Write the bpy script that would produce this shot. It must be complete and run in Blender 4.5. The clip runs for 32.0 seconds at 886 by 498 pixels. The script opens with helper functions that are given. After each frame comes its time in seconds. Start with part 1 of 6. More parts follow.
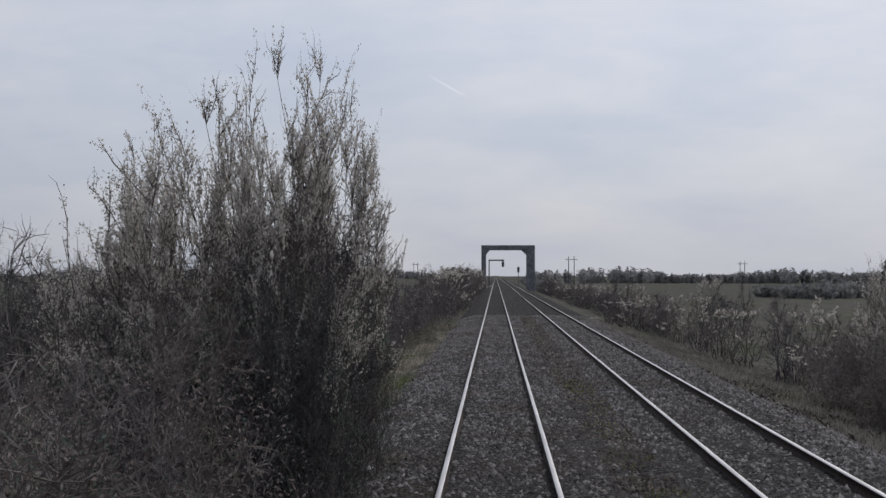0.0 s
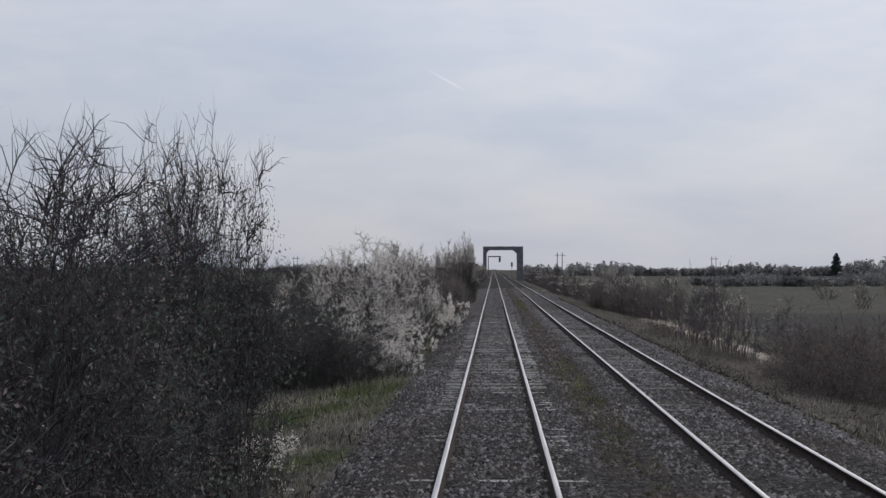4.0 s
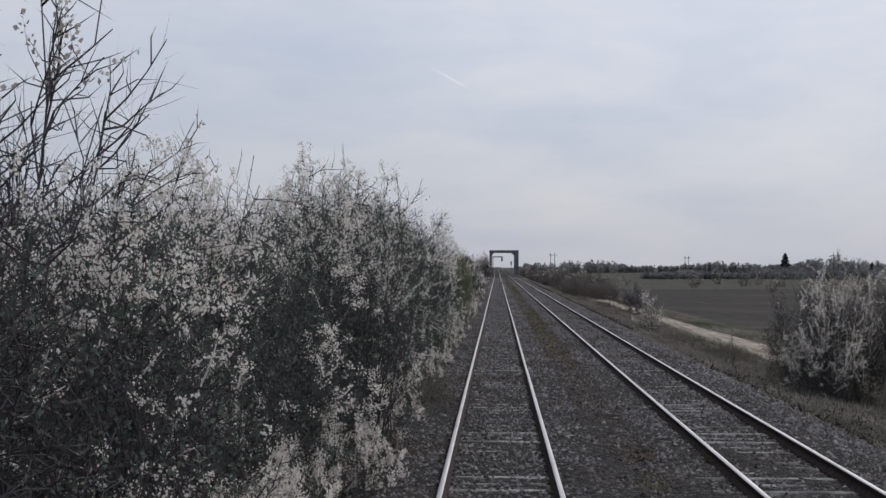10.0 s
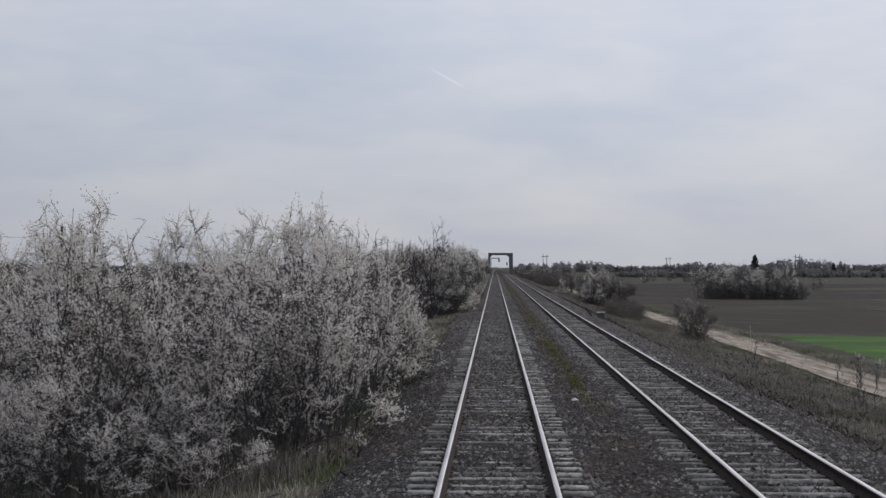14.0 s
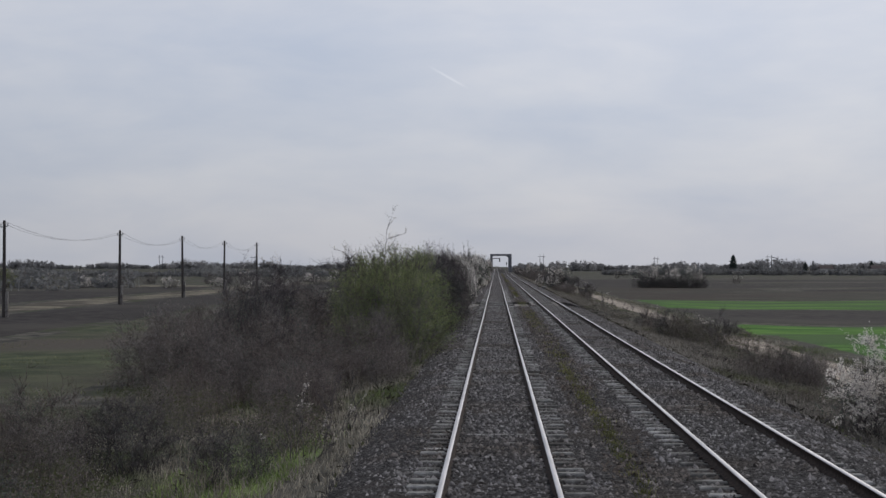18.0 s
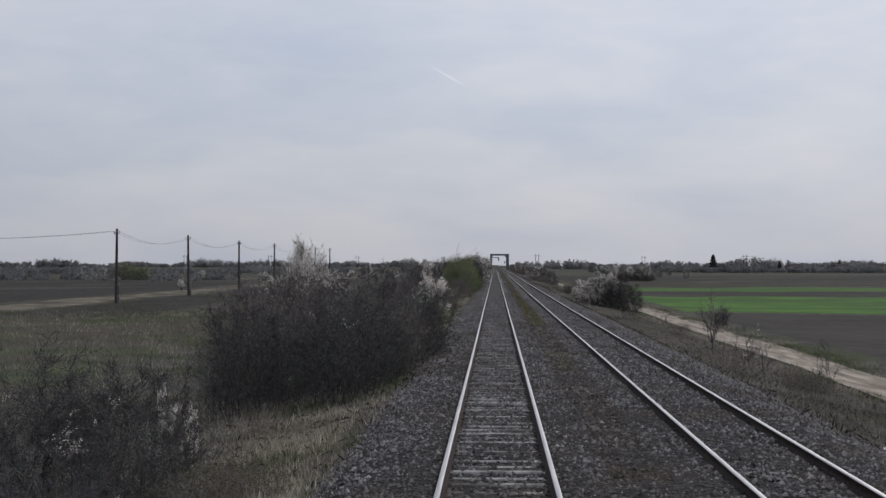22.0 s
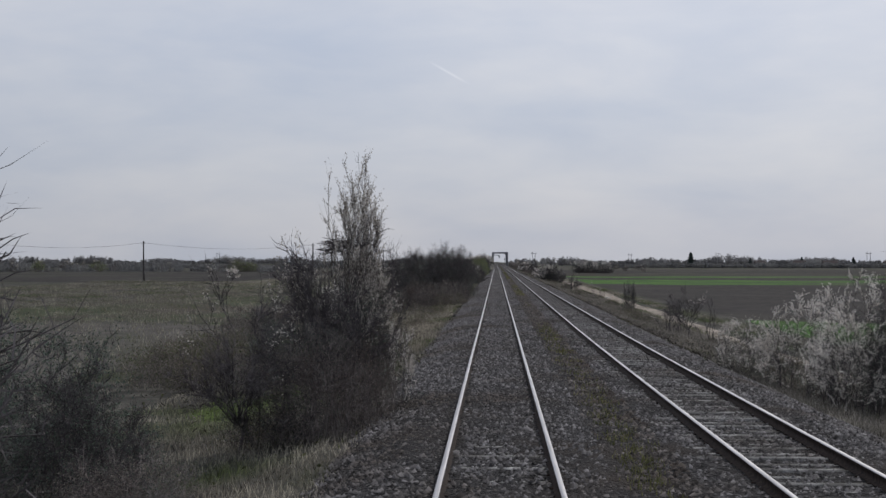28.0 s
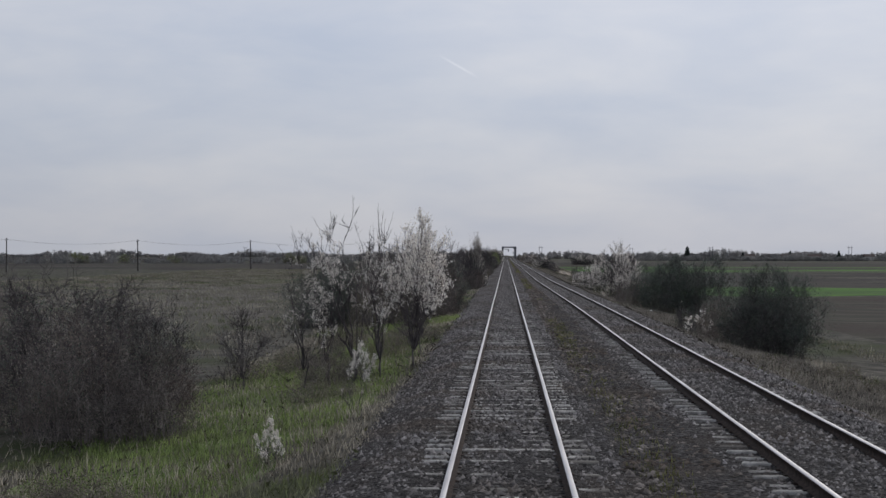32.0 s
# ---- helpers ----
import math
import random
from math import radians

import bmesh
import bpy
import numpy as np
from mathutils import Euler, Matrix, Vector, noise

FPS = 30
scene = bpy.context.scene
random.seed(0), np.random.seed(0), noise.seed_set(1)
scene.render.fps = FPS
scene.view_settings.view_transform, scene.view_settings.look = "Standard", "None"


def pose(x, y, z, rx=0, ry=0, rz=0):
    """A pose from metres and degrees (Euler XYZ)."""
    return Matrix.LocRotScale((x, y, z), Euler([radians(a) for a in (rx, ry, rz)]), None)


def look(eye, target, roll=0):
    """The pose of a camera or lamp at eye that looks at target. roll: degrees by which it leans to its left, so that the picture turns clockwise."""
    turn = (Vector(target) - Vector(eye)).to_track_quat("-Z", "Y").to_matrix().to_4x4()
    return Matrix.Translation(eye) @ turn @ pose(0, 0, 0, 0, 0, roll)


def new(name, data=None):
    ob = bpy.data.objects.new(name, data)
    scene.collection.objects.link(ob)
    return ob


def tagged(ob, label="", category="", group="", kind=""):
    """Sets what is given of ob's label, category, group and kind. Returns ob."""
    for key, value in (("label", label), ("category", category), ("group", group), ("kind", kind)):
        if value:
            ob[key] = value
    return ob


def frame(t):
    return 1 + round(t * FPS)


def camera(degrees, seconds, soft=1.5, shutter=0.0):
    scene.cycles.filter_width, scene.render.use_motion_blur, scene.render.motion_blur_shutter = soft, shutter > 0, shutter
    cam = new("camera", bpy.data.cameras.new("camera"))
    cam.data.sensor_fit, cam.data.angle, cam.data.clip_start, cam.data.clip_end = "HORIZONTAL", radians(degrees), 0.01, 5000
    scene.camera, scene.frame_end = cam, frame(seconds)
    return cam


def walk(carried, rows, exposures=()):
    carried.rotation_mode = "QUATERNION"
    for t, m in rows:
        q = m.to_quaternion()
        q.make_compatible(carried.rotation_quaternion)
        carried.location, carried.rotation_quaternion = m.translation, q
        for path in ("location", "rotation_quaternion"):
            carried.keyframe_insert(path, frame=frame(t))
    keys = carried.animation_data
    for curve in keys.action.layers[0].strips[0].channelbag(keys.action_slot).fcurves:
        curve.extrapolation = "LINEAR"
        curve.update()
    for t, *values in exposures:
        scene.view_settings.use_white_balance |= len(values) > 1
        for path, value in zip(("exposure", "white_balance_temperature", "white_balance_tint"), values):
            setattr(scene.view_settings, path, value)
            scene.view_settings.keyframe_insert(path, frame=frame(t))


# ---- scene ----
# ---- camera: it rides backwards along a straight double track, rail tops at z = 0 ----
SPEED, EYE_X = 27.0, -0.04
EYE_T = (0, 4, 7, 12, 21, 24, 27, 28.5, 30, 31, 32)
EYE_Z = (2.70, 2.73, 2.77, 2.80, 2.83, 2.82, 2.79, 2.71, 2.69, 2.70, 2.73)
cam = camera(33.56, 32.0, soft=1.5)
TURNS = [
    (0.0, 2.054, 1.002),
    (0.5, 2.021, 1.067),
    (1.0, 2.019, 1.071),
    (1.5, 2.097, 0.935),
    (2.0, 2.101, 0.907),
    (2.5, 2.024, 0.915),
    (3.0, 2.046, 0.932),
    (3.5, 2.018, 0.793),
    (4.0, 1.979, 0.758),
    (4.5, 1.990, 0.759),
    (6.5, 2.035, 0.759),
    (7.0, 2.003, 0.777),
    (7.5, 1.986, 0.714),
    (8.0, 1.998, 0.736),
    (8.5, 1.998, 0.726),
    (9.0, 2.026, 0.683),
    (9.5, 2.063, 0.672),
    (10.0, 2.115, 0.668),
    (10.5, 2.053, 0.667),
    (11.0, 2.015, 0.670),
    (11.5, 1.993, 0.688),
    (12.0, 1.994, 0.683),
    (12.5, 2.010, 0.611),
    (13.0, 2.020, 0.670),
    (13.5, 2.013, 0.755),
    (14.0, 2.021, 0.674),
    (14.5, 1.961, 0.699),
    (16.5, 2.030, 0.689),
    (17.0, 1.984, 0.598),
    (17.5, 1.993, 0.657),
    (18.0, 2.065, 0.645),
    (18.5, 2.056, 0.639),
    (19.0, 2.041, 0.574),
    (19.5, 2.018, 0.564),
    (20.0, 1.992, 0.574),
    (20.5, 2.020, 0.565),
    (21.0, 2.003, 0.534),
    (21.5, 2.024, 0.559),
    (22.0, 2.033, 0.589),
    (22.5, 2.010, 0.609),
    (23.0, 1.964, 0.597),
    (23.5, 2.020, 0.542),
    (24.0, 2.085, 0.564),
    (24.5, 2.036, 0.610),
    (26.5, 2.068, 0.698),
    (27.0, 2.019, 0.623),
    (27.5, 1.999, 0.660),
    (28.0, 2.079, 0.465),
    (28.5, 2.017, 0.451),
    (29.0, 2.090, 0.273),
    (29.5, 2.360, 0.361),
    (30.0, 2.233, 0.017),
    (30.5, 2.537, 0.297),
    (31.0, 2.405, 0.227),
    (31.5, 2.583, 0.265),
    (32.0, 2.444, 0.215),
]
walk(cam, [(t, pose(EYE_X, -SPEED * t, float(np.interp(t, EYE_T, EYE_Z)), 90 + pitch, 0, yaw)) for t, yaw, pitch in TURNS],
     exposures=[(0.0, 0.12), (10.5, 0.14), (13.5, 0.07), (32.0, 0.08)])

# ---- sky and sun: thin high overcast, sun ahead to the right ----
SUN_UP, SUN_TURN = radians(42), radians(28)
world = bpy.data.worlds.new("overcast_sky")
scene.world = world
world.use_nodes = True
wt = world.node_tree
for n in list(wt.nodes):
    wt.nodes.remove(n)


def wnode(kind, **inputs):
    n = wt.nodes.new(kind)
    for k, v in inputs.items():
        n.inputs[k.replace("_", " ")].default_value = v
    return n


w_out = wnode("ShaderNodeOutputWorld")
w_bg = wnode("ShaderNodeBackground", Strength=1.0)
w_sky = wnode("ShaderNodeTexSky")
w_sky.sky_type, w_sky.sun_disc = "NISHITA", False
w_sky.sun_elevation, w_sky.sun_rotation = SUN_UP, SUN_TURN
w_sky.air_density, w_sky.dust_density = 1.0, 2.0
w_scale = wnode("ShaderNodeVectorMath")
w_scale.operation = "SCALE"
w_scale.inputs["Scale"].default_value = 0.10
w_co = wnode("ShaderNodeTexCoord")
w_map = wnode("ShaderNodeMapping")
w_map.inputs["Scale"].default_value = (2.0, 2.0, 6.5)
w_map.inputs["Rotation"].default_value = (0.0, radians(-4), 0.0)
w_noise = wnode("ShaderNodeTexNoise", Scale=3.4, Detail=5.0, Roughness=0.52, Distortion=0.2)
w_ramp = wnode("ShaderNodeValToRGB")
w_ramp.color_ramp.elements[0].position, w_ramp.color_ramp.elements[0].color = 0.30, (0.455, 0.505, 0.62, 1)
w_ramp.color_ramp.elements[1].position, w_ramp.color_ramp.elements[1].color = 0.64, (0.575, 0.598, 0.67, 1)
w_sep = wnode("ShaderNodeSeparateXYZ")
w_hi = wnode("ShaderNodeMapRange")
w_hi.inputs["From Min"].default_value, w_hi.inputs["From Max"].default_value = 0.0, 0.16
w_hi.inputs["To Min"].default_value, w_hi.inputs["To Max"].default_value = 0.87, 1.06
w_side = wnode("ShaderNodeMapRange")
w_side.inputs["From Min"].default_value, w_side.inputs["From Max"].default_value = -0.42, 0.10
w_side.inputs["To Min"].default_value, w_side.inputs["To Max"].default_value = 0.86, 0.985
w_both = wnode("ShaderNodeMath")
w_both.operation = "MULTIPLY"
w_tint = wnode("ShaderNodeVectorMath")
w_tint.operation = "SCALE"
w_mix = wnode("ShaderNodeMix")
w_mix.data_type = "RGBA"
w_mix.inputs["Factor"].default_value = 0.9
wl = wt.links.new
wl(w_co.outputs["Generated"], w_map.inputs["Vector"])
wl(w_map.outputs["Vector"], w_noise.inputs["Vector"])
wl(w_noise.outputs["Fac"], w_ramp.inputs["Fac"])
wl(w_co.outputs["Generated"], w_sep.inputs["Vector"])
wl(w_sep.outputs["Z"], w_hi.inputs["Value"])
wl(w_ramp.outputs["Color"], w_tint.inputs[0])
wl(w_sep.outputs["X"], w_side.inputs["Value"])
wl(w_hi.outputs["Result"], w_both.inputs[0])
wl(w_side.outputs["Result"], w_both.inputs[1])
wl(w_both.outputs["Value"], w_tint.inputs["Scale"])
wl(w_sky.outputs["Color"], w_scale.inputs[0])
wl(w_scale.outputs["Vector"], w_mix.inputs[6])
wl(w_tint.outputs["Vector"], w_mix.inputs[7])
trail_a, trail_b = Vector((-0.0465, 1, 0.1365)).normalized(), Vector((-0.0177, 1, 0.1200)).normalized()
trail_across, trail_along = trail_a.cross(trail_b).normalized(), (trail_b - trail_a).normalized()
w_trail = None
for axis, low, high, soft in ((trail_across, -0.0011, 0.0011, 0.0014), (trail_along, trail_along.dot(trail_a), trail_along.dot(trail_b), 0.012)):
    w_dot = wnode("ShaderNodeVectorMath")
    w_dot.operation = "DOT_PRODUCT"
    w_dot.inputs[1].default_value = axis
    wl(w_co.outputs["Generated"], w_dot.inputs[0])
    for edge, inside in ((low, low + soft), (high, high - soft)):
        w_edge = wnode("ShaderNodeMapRange")
        w_edge.inputs["From Min"].default_value, w_edge.inputs["From Max"].default_value = edge, inside
        wl(w_dot.outputs["Value"], w_edge.inputs["Value"])
        w_mul = wnode("ShaderNodeMath")
        w_mul.operation = "MULTIPLY"
        wl(w_edge.outputs["Result"], w_mul.inputs[0])
        if w_trail is None:
            w_mul.inputs[1].default_value = 0.5
        else:
            wl(w_trail, w_mul.inputs[1])
        w_trail = w_mul.outputs["Value"]
w_sky_all = wnode("ShaderNodeMix")
w_sky_all.data_type = "RGBA"
wl(w_trail, w_sky_all.inputs["Factor"])
wl(w_mix.outputs[2], w_sky_all.inputs[6])
w_sky_all.inputs[7].default_value = (0.80, 0.82, 0.87, 1)
wl(w_sky_all.outputs[2], w_bg.inputs["Color"])
wl(w_bg.outputs["Background"], w_out.inputs["Surface"])

sun = new("sun", bpy.data.lights.new("sun", "SUN"))
sun.data.energy, sun.data.angle, sun.data.color = 1.5, radians(10), (1.0, 0.95, 0.88)
sun_from = Vector((math.sin(SUN_TURN) * math.cos(SUN_UP), math.cos(SUN_TURN) * math.cos(SUN_UP), math.sin(SUN_UP)))
sun.matrix_world = look(sun_from * 50, (0, 0, 0))


# ---- materials ----
def material(name, dark, light, scale=6.0, rough=0.9, metal=0.0, bump=0.0, bump_scale=40.0, big=None, big_scale=0.5,
             vary=0.0, island=False, thin=0.0, big_at=(0.45, 0.6), cells=0.0, stretch=(1, 1, 1), world_space=True, grain_at=(0.34, 0.66)):
    """Two-scale procedural surface: fine grain dark..light, a second colour big in large patches, bump, and a shift per piece."""
    m = bpy.data.materials.new(name)
    m.use_nodes = True
    nt, b = m.node_tree, m.node_tree.nodes["Principled BSDF"]
    link, node = nt.links.new, nt.nodes.new
    geo = node("ShaderNodeNewGeometry")
    tex = node("ShaderNodeTexCoord")
    mp = node("ShaderNodeMapping")
    mp.inputs["Scale"].default_value = stretch
    link(geo.outputs["Position"] if world_space else tex.outputs["Object"], mp.inputs["Vector"])
    n1 = node("ShaderNodeTexNoise")
    n1.inputs["Scale"].default_value, n1.inputs["Detail"].default_value = scale, 6.0
    link(mp.outputs["Vector"], n1.inputs["Vector"])
    r1 = node("ShaderNodeValToRGB")
    r1.color_ramp.elements[0].position, r1.color_ramp.elements[1].position = grain_at
    r1.color_ramp.elements[0].color, r1.color_ramp.elements[1].color = (*dark, 1), (*light, 1)
    link(n1.outputs["Fac"], r1.inputs["Fac"])
    colour = r1.outputs["Color"]
    height = n1.outputs["Fac"]
    if cells:
        v = node("ShaderNodeTexVoronoi")
        v.inputs["Scale"].default_value = cells
        link(mp.outputs["Vector"], v.inputs["Vector"])
        sep = node("ShaderNodeSeparateColor")
        link(v.outputs["Color"], sep.inputs["Color"])
        mr = node("ShaderNodeMapRange")
        mr.inputs["To Min"].default_value, mr.inputs["To Max"].default_value = 0.45, 1.6
        link(sep.outputs["Red"], mr.inputs["Value"])
        mul = node("ShaderNodeVectorMath")
        mul.operation = "SCALE"
        link(colour, mul.inputs[0])
        link(mr.outputs["Result"], mul.inputs["Scale"])
        colour = mul.outputs["Vector"]
        inv = node("ShaderNodeMath")
        inv.operation = "MULTIPLY_ADD"
        inv.inputs[1].default_value, inv.inputs[2].default_value = -1.4, 1.0
        link(v.outputs["Distance"], inv.inputs[0])
        height = inv.outputs["Value"]
    if big:
        n2 = node("ShaderNodeTexNoise")
        n2.inputs["Scale"].default_value, n2.inputs["Detail"].default_value = big_scale, 4.0
        link(mp.outputs["Vector"], n2.inputs["Vector"])
        r2 = node("ShaderNodeValToRGB")
        r2.color_ramp.elements[0].position, r2.color_ramp.elements[1].position = big_at
        link(n2.outputs["Fac"], r2.inputs["Fac"])
        mx = node("ShaderNodeMix")
        mx.data_type = "RGBA"
        link(r2.outputs["Color"], mx.inputs["Factor"])
        link(colour, mx.inputs[6])
        mx.inputs[7].default_value = (*big, 1)
        colour = mx.outputs[2]
    if vary:
        if island:
            rnd = geo.outputs["Random Per Island"]
        else:
            rnd = node("ShaderNodeObjectInfo").outputs["Random"]
        mr = node("ShaderNodeMapRange")
        mr.inputs["To Min"].default_value, mr.inputs["To Max"].default_value = 1 - vary, 1 + vary
        link(rnd, mr.inputs["Value"])
        mul = node("ShaderNodeVectorMath")
        mul.operation = "SCALE"
        link(colour, mul.inputs[0])
        link(mr.outputs["Result"], mul.inputs["Scale"])
        colour = mul.outputs["Vector"]
    link(colour, b.inputs["Base Color"])
    b.inputs["Roughness"].default_value, b.inputs["Metallic"].default_value = rough, metal
    b.inputs["Specular IOR Level"].default_value = 0.5 if rough < 0.7 else 0.06
    if bump:
        n3 = node("ShaderNodeTexNoise")
        n3.inputs["Scale"].default_value, n3.inputs["Detail"].default_value = bump_scale, 4.0
        link(mp.outputs["Vector"], n3.inputs["Vector"])
        bp = node("ShaderNodeBump")
        bp.inputs["Strength"].default_value, bp.inputs["Distance"].default_value = bump, 0.05
        link(height if cells else n3.outputs["Fac"], bp.inputs["Height"])
        link(bp.outputs["Normal"], b.inputs["Normal"])
    if thin:
        tr = node("ShaderNodeBsdfTranslucent")
        link(colour, tr.inputs["Color"])
        ms = node("ShaderNodeMixShader")
        ms.inputs["Fac"].default_value = thin
        out = nt.nodes["Material Output"]
        link(b.outputs["BSDF"], ms.inputs[1])
        link(tr.outputs["BSDF"], ms.inputs[2])
        link(ms.outputs["Shader"], out.inputs["Surface"])
    return m


# the bed's colour is darkened as the shade between the loose stones
M_BALLAST = material("ballast_bed_gap_shade", (0.011, 0.0105, 0.011), (0.062, 0.059, 0.060), scale=9, bump=1.0, cells=15, big=(0.044, 0.037, 0.033), big_scale=0.35, big_at=(0.5, 0.7))
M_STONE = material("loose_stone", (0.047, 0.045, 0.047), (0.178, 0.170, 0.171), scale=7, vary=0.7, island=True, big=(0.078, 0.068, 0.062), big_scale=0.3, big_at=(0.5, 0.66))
M_STONEBROWN = material("dusty_brown_stone", (0.043, 0.039, 0.037), (0.150, 0.136, 0.129), scale=7, vary=0.75, island=True, big=(0.066, 0.054, 0.047), big_scale=0.5, big_at=(0.45, 0.6))
M_RAILTOP = material("polished_rail", (0.33, 0.32, 0.325), (0.52, 0.505, 0.51), scale=3, rough=0.42, metal=0.9, stretch=(8, 0.2, 1))
M_RAIL = material("rusty_rail", (0.020, 0.016, 0.015), (0.062, 0.046, 0.039), scale=14, rough=0.8, metal=0.2)
M_SLEEPER = material("weathered_concrete", (0.14, 0.139, 0.135), (0.31, 0.306, 0.295), scale=9, vary=0.35, bump=0.3, big=(0.085, 0.081, 0.076), big_scale=1.3)
M_TIMBER = material("tarred_timber", (0.018, 0.018, 0.018), (0.075, 0.07, 0.066), scale=9, rough=0.6, vary=0.4, bump=0.4, stretch=(0.4, 3, 3))
M_CONCRETE = material("grey_concrete", (0.14, 0.13, 0.12), (0.28, 0.265, 0.25), scale=7, bump=0.3, big=(0.10, 0.09, 0.085), big_scale=0.8)
M_DARKCONC = material("dark_concrete", (0.10, 0.10, 0.112), (0.175, 0.175, 0.19), scale=2, bump=0.2)
M_SOIL = material("plowed_soil", (0.016, 0.0145, 0.0145), (0.044, 0.039, 0.036), scale=0.8, bump=1.0, bump_scale=1.5, big=(0.046, 0.041, 0.036), big_scale=0.035, big_at=(0.5, 0.7), stretch=(0.8, 1.2, 1), grain_at=(0.38, 0.64))
M_CROP = material("young_crop", (0.032, 0.088, 0.014), (0.080, 0.170, 0.030), scale=0.4, bump=0.8, bump_scale=3, big=(0.042, 0.075, 0.026), big_scale=0.08, stretch=(0.3, 1.4, 1), grain_at=(0.4, 0.62))
M_CROPDULL = material("patchy_crop", (0.024, 0.024, 0.020), (0.054, 0.050, 0.040), scale=0.35, bump=0.8, bump_scale=3, big=(0.035, 0.028, 0.024), big_scale=0.06, stretch=(0.35, 1.4, 1), grain_at=(0.4, 0.6))
M_GROUND = material("dry_meadow", (0.027, 0.026, 0.023), (0.092, 0.086, 0.073), scale=0.9, bump=1.0, bump_scale=4, big=(0.036, 0.042, 0.021), big_scale=0.16, big_at=(0.5, 0.62), grain_at=(0.38, 0.64))
M_LUSH = material("fresh_turf", (0.062, 0.090, 0.035), (0.130, 0.172, 0.066), scale=1.2, bump=1.0, bump_scale=5, big=(0.066, 0.062, 0.040), big_scale=0.4, big_at=(0.46, 0.58), grain_at=(0.38, 0.62))
M_DRYFIELD = material("grey_dry_meadow", (0.046, 0.043, 0.038), (0.115, 0.106, 0.095), scale=0.7, bump=0.8, bump_scale=4, big=(0.055, 0.056, 0.042), big_scale=0.09, big_at=(0.48, 0.64), grain_at=(0.36, 0.64))
M_STUBBLE = material("pale_stubble", (0.085, 0.075, 0.057), (0.190, 0.17, 0.129), scale=1.1, bump=0.8, bump_scale=6, big=(0.057, 0.05, 0.041), big_scale=0.2)
M_ROAD = material("pale_dirt_road", (0.17, 0.145, 0.12), (0.37, 0.32, 0.27), scale=1.1, bump=0.6, bump_scale=4, big=(0.12, 0.10, 0.082), big_scale=0.5, stretch=(2.2, 0.25, 1), big_at=(0.5, 0.66))
M_TWIG = material("dark_twig", (0.066, 0.059, 0.062), (0.155, 0.140, 0.141), scale=5, vary=0.25, island=True)
M_TWIGDARK = material("black_twig", (0.048, 0.043, 0.046), (0.115, 0.103, 0.105), scale=5, vary=0.25, island=True)
M_TWIGPALE = material("pale_twig", (0.085, 0.075, 0.068), (0.165, 0.148, 0.133), scale=5, vary=0.3, island=True)
M_TWIGBROWN = material("brown_twig", (0.105, 0.094, 0.092), (0.255, 0.226, 0.212), scale=5, vary=0.35, island=True, big=(0.115, 0.093, 0.084), big_scale=0.6, big_at=(0.46, 0.64))
M_BLOSSOM = material("white_blossom", (0.75, 0.695, 0.64), (0.91, 0.875, 0.83), scale=3, vary=0.14, island=True, thin=0.35)
M_BUD = material("grey_bud", (0.42, 0.385, 0.345), (0.70, 0.655, 0.60), scale=3, vary=0.3, island=True, thin=0.3)
M_LEAFDRY = material("dead_leaf", (0.120, 0.105, 0.101), (0.29, 0.254, 0.232), scale=3, vary=0.45, island=True, thin=0.35, big=(0.18, 0.146, 0.132), big_scale=0.7, big_at=(0.46, 0.64))
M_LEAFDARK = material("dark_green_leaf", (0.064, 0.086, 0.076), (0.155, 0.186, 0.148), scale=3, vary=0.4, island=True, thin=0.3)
M_LEAFGREEN = material("fresh_green_leaf", (0.135, 0.17, 0.075), (0.28, 0.315, 0.155), scale=3, vary=0.35, island=True, thin=0.4)
M_REED = material("dry_reed", (0.23, 0.20, 0.162), (0.50, 0.445, 0.365), scale=3, vary=0.4, island=True, thin=0.25)
M_DRYGRASS = material("dry_grass_blade", (0.13, 0.118, 0.098), (0.40, 0.36, 0.29), scale=0.6, vary=0.5, island=True, thin=0.3)
M_VERGE = material("verge_grass_blade", (0.120, 0.111, 0.093), (0.385, 0.353, 0.290), scale=0.5, vary=0.5, island=True, thin=0.3, big=(0.095, 0.118, 0.05), big_scale=0.16, big_at=(0.5, 0.62))
M_VERGEDRY = material("dry_verge_blade", (0.095, 0.088, 0.080), (0.27, 0.250, 0.222), scale=0.5, vary=0.5, island=True, thin=0.3, big=(0.10, 0.105, 0.06), big_scale=0.12, big_at=(0.58, 0.7))
M_GREENGRASS = material("green_grass_blade", (0.105, 0.152, 0.047), (0.235, 0.305, 0.105), scale=0.8, vary=0.4, island=True, thin=0.3)
M_WEED = material("yellow_green_weed", (0.062, 0.07, 0.026), (0.15, 0.15, 0.06), scale=0.8, vary=0.4, island=True, thin=0.3)
M_HERB = material("low_herb", (0.06, 0.07, 0.038), (0.14, 0.145, 0.075), scale=0.5, vary=0.45, island=True, thin=0.3)
M_LITTERLEAF = material("fallen_stalks", (0.068, 0.061, 0.058), (0.185, 0.164, 0.150), scale=0.5, vary=0.5, island=True, big=(0.075, 0.07, 0.055), big_scale=0.3)
M_STALK = material("dead_stalk", (0.14, 0.125, 0.10), (0.33, 0.29, 0.235), scale=3, vary=0.4, island=True)
M_POLE = material("weathered_pole", (0.035, 0.032, 0.032), (0.09, 0.08, 0.075), scale=5, stretch=(4, 4, 0.4))
M_STEEL = material("painted_steel", (0.05, 0.05, 0.055), (0.10, 0.10, 0.105), scale=6, rough=0.6, metal=0.3)
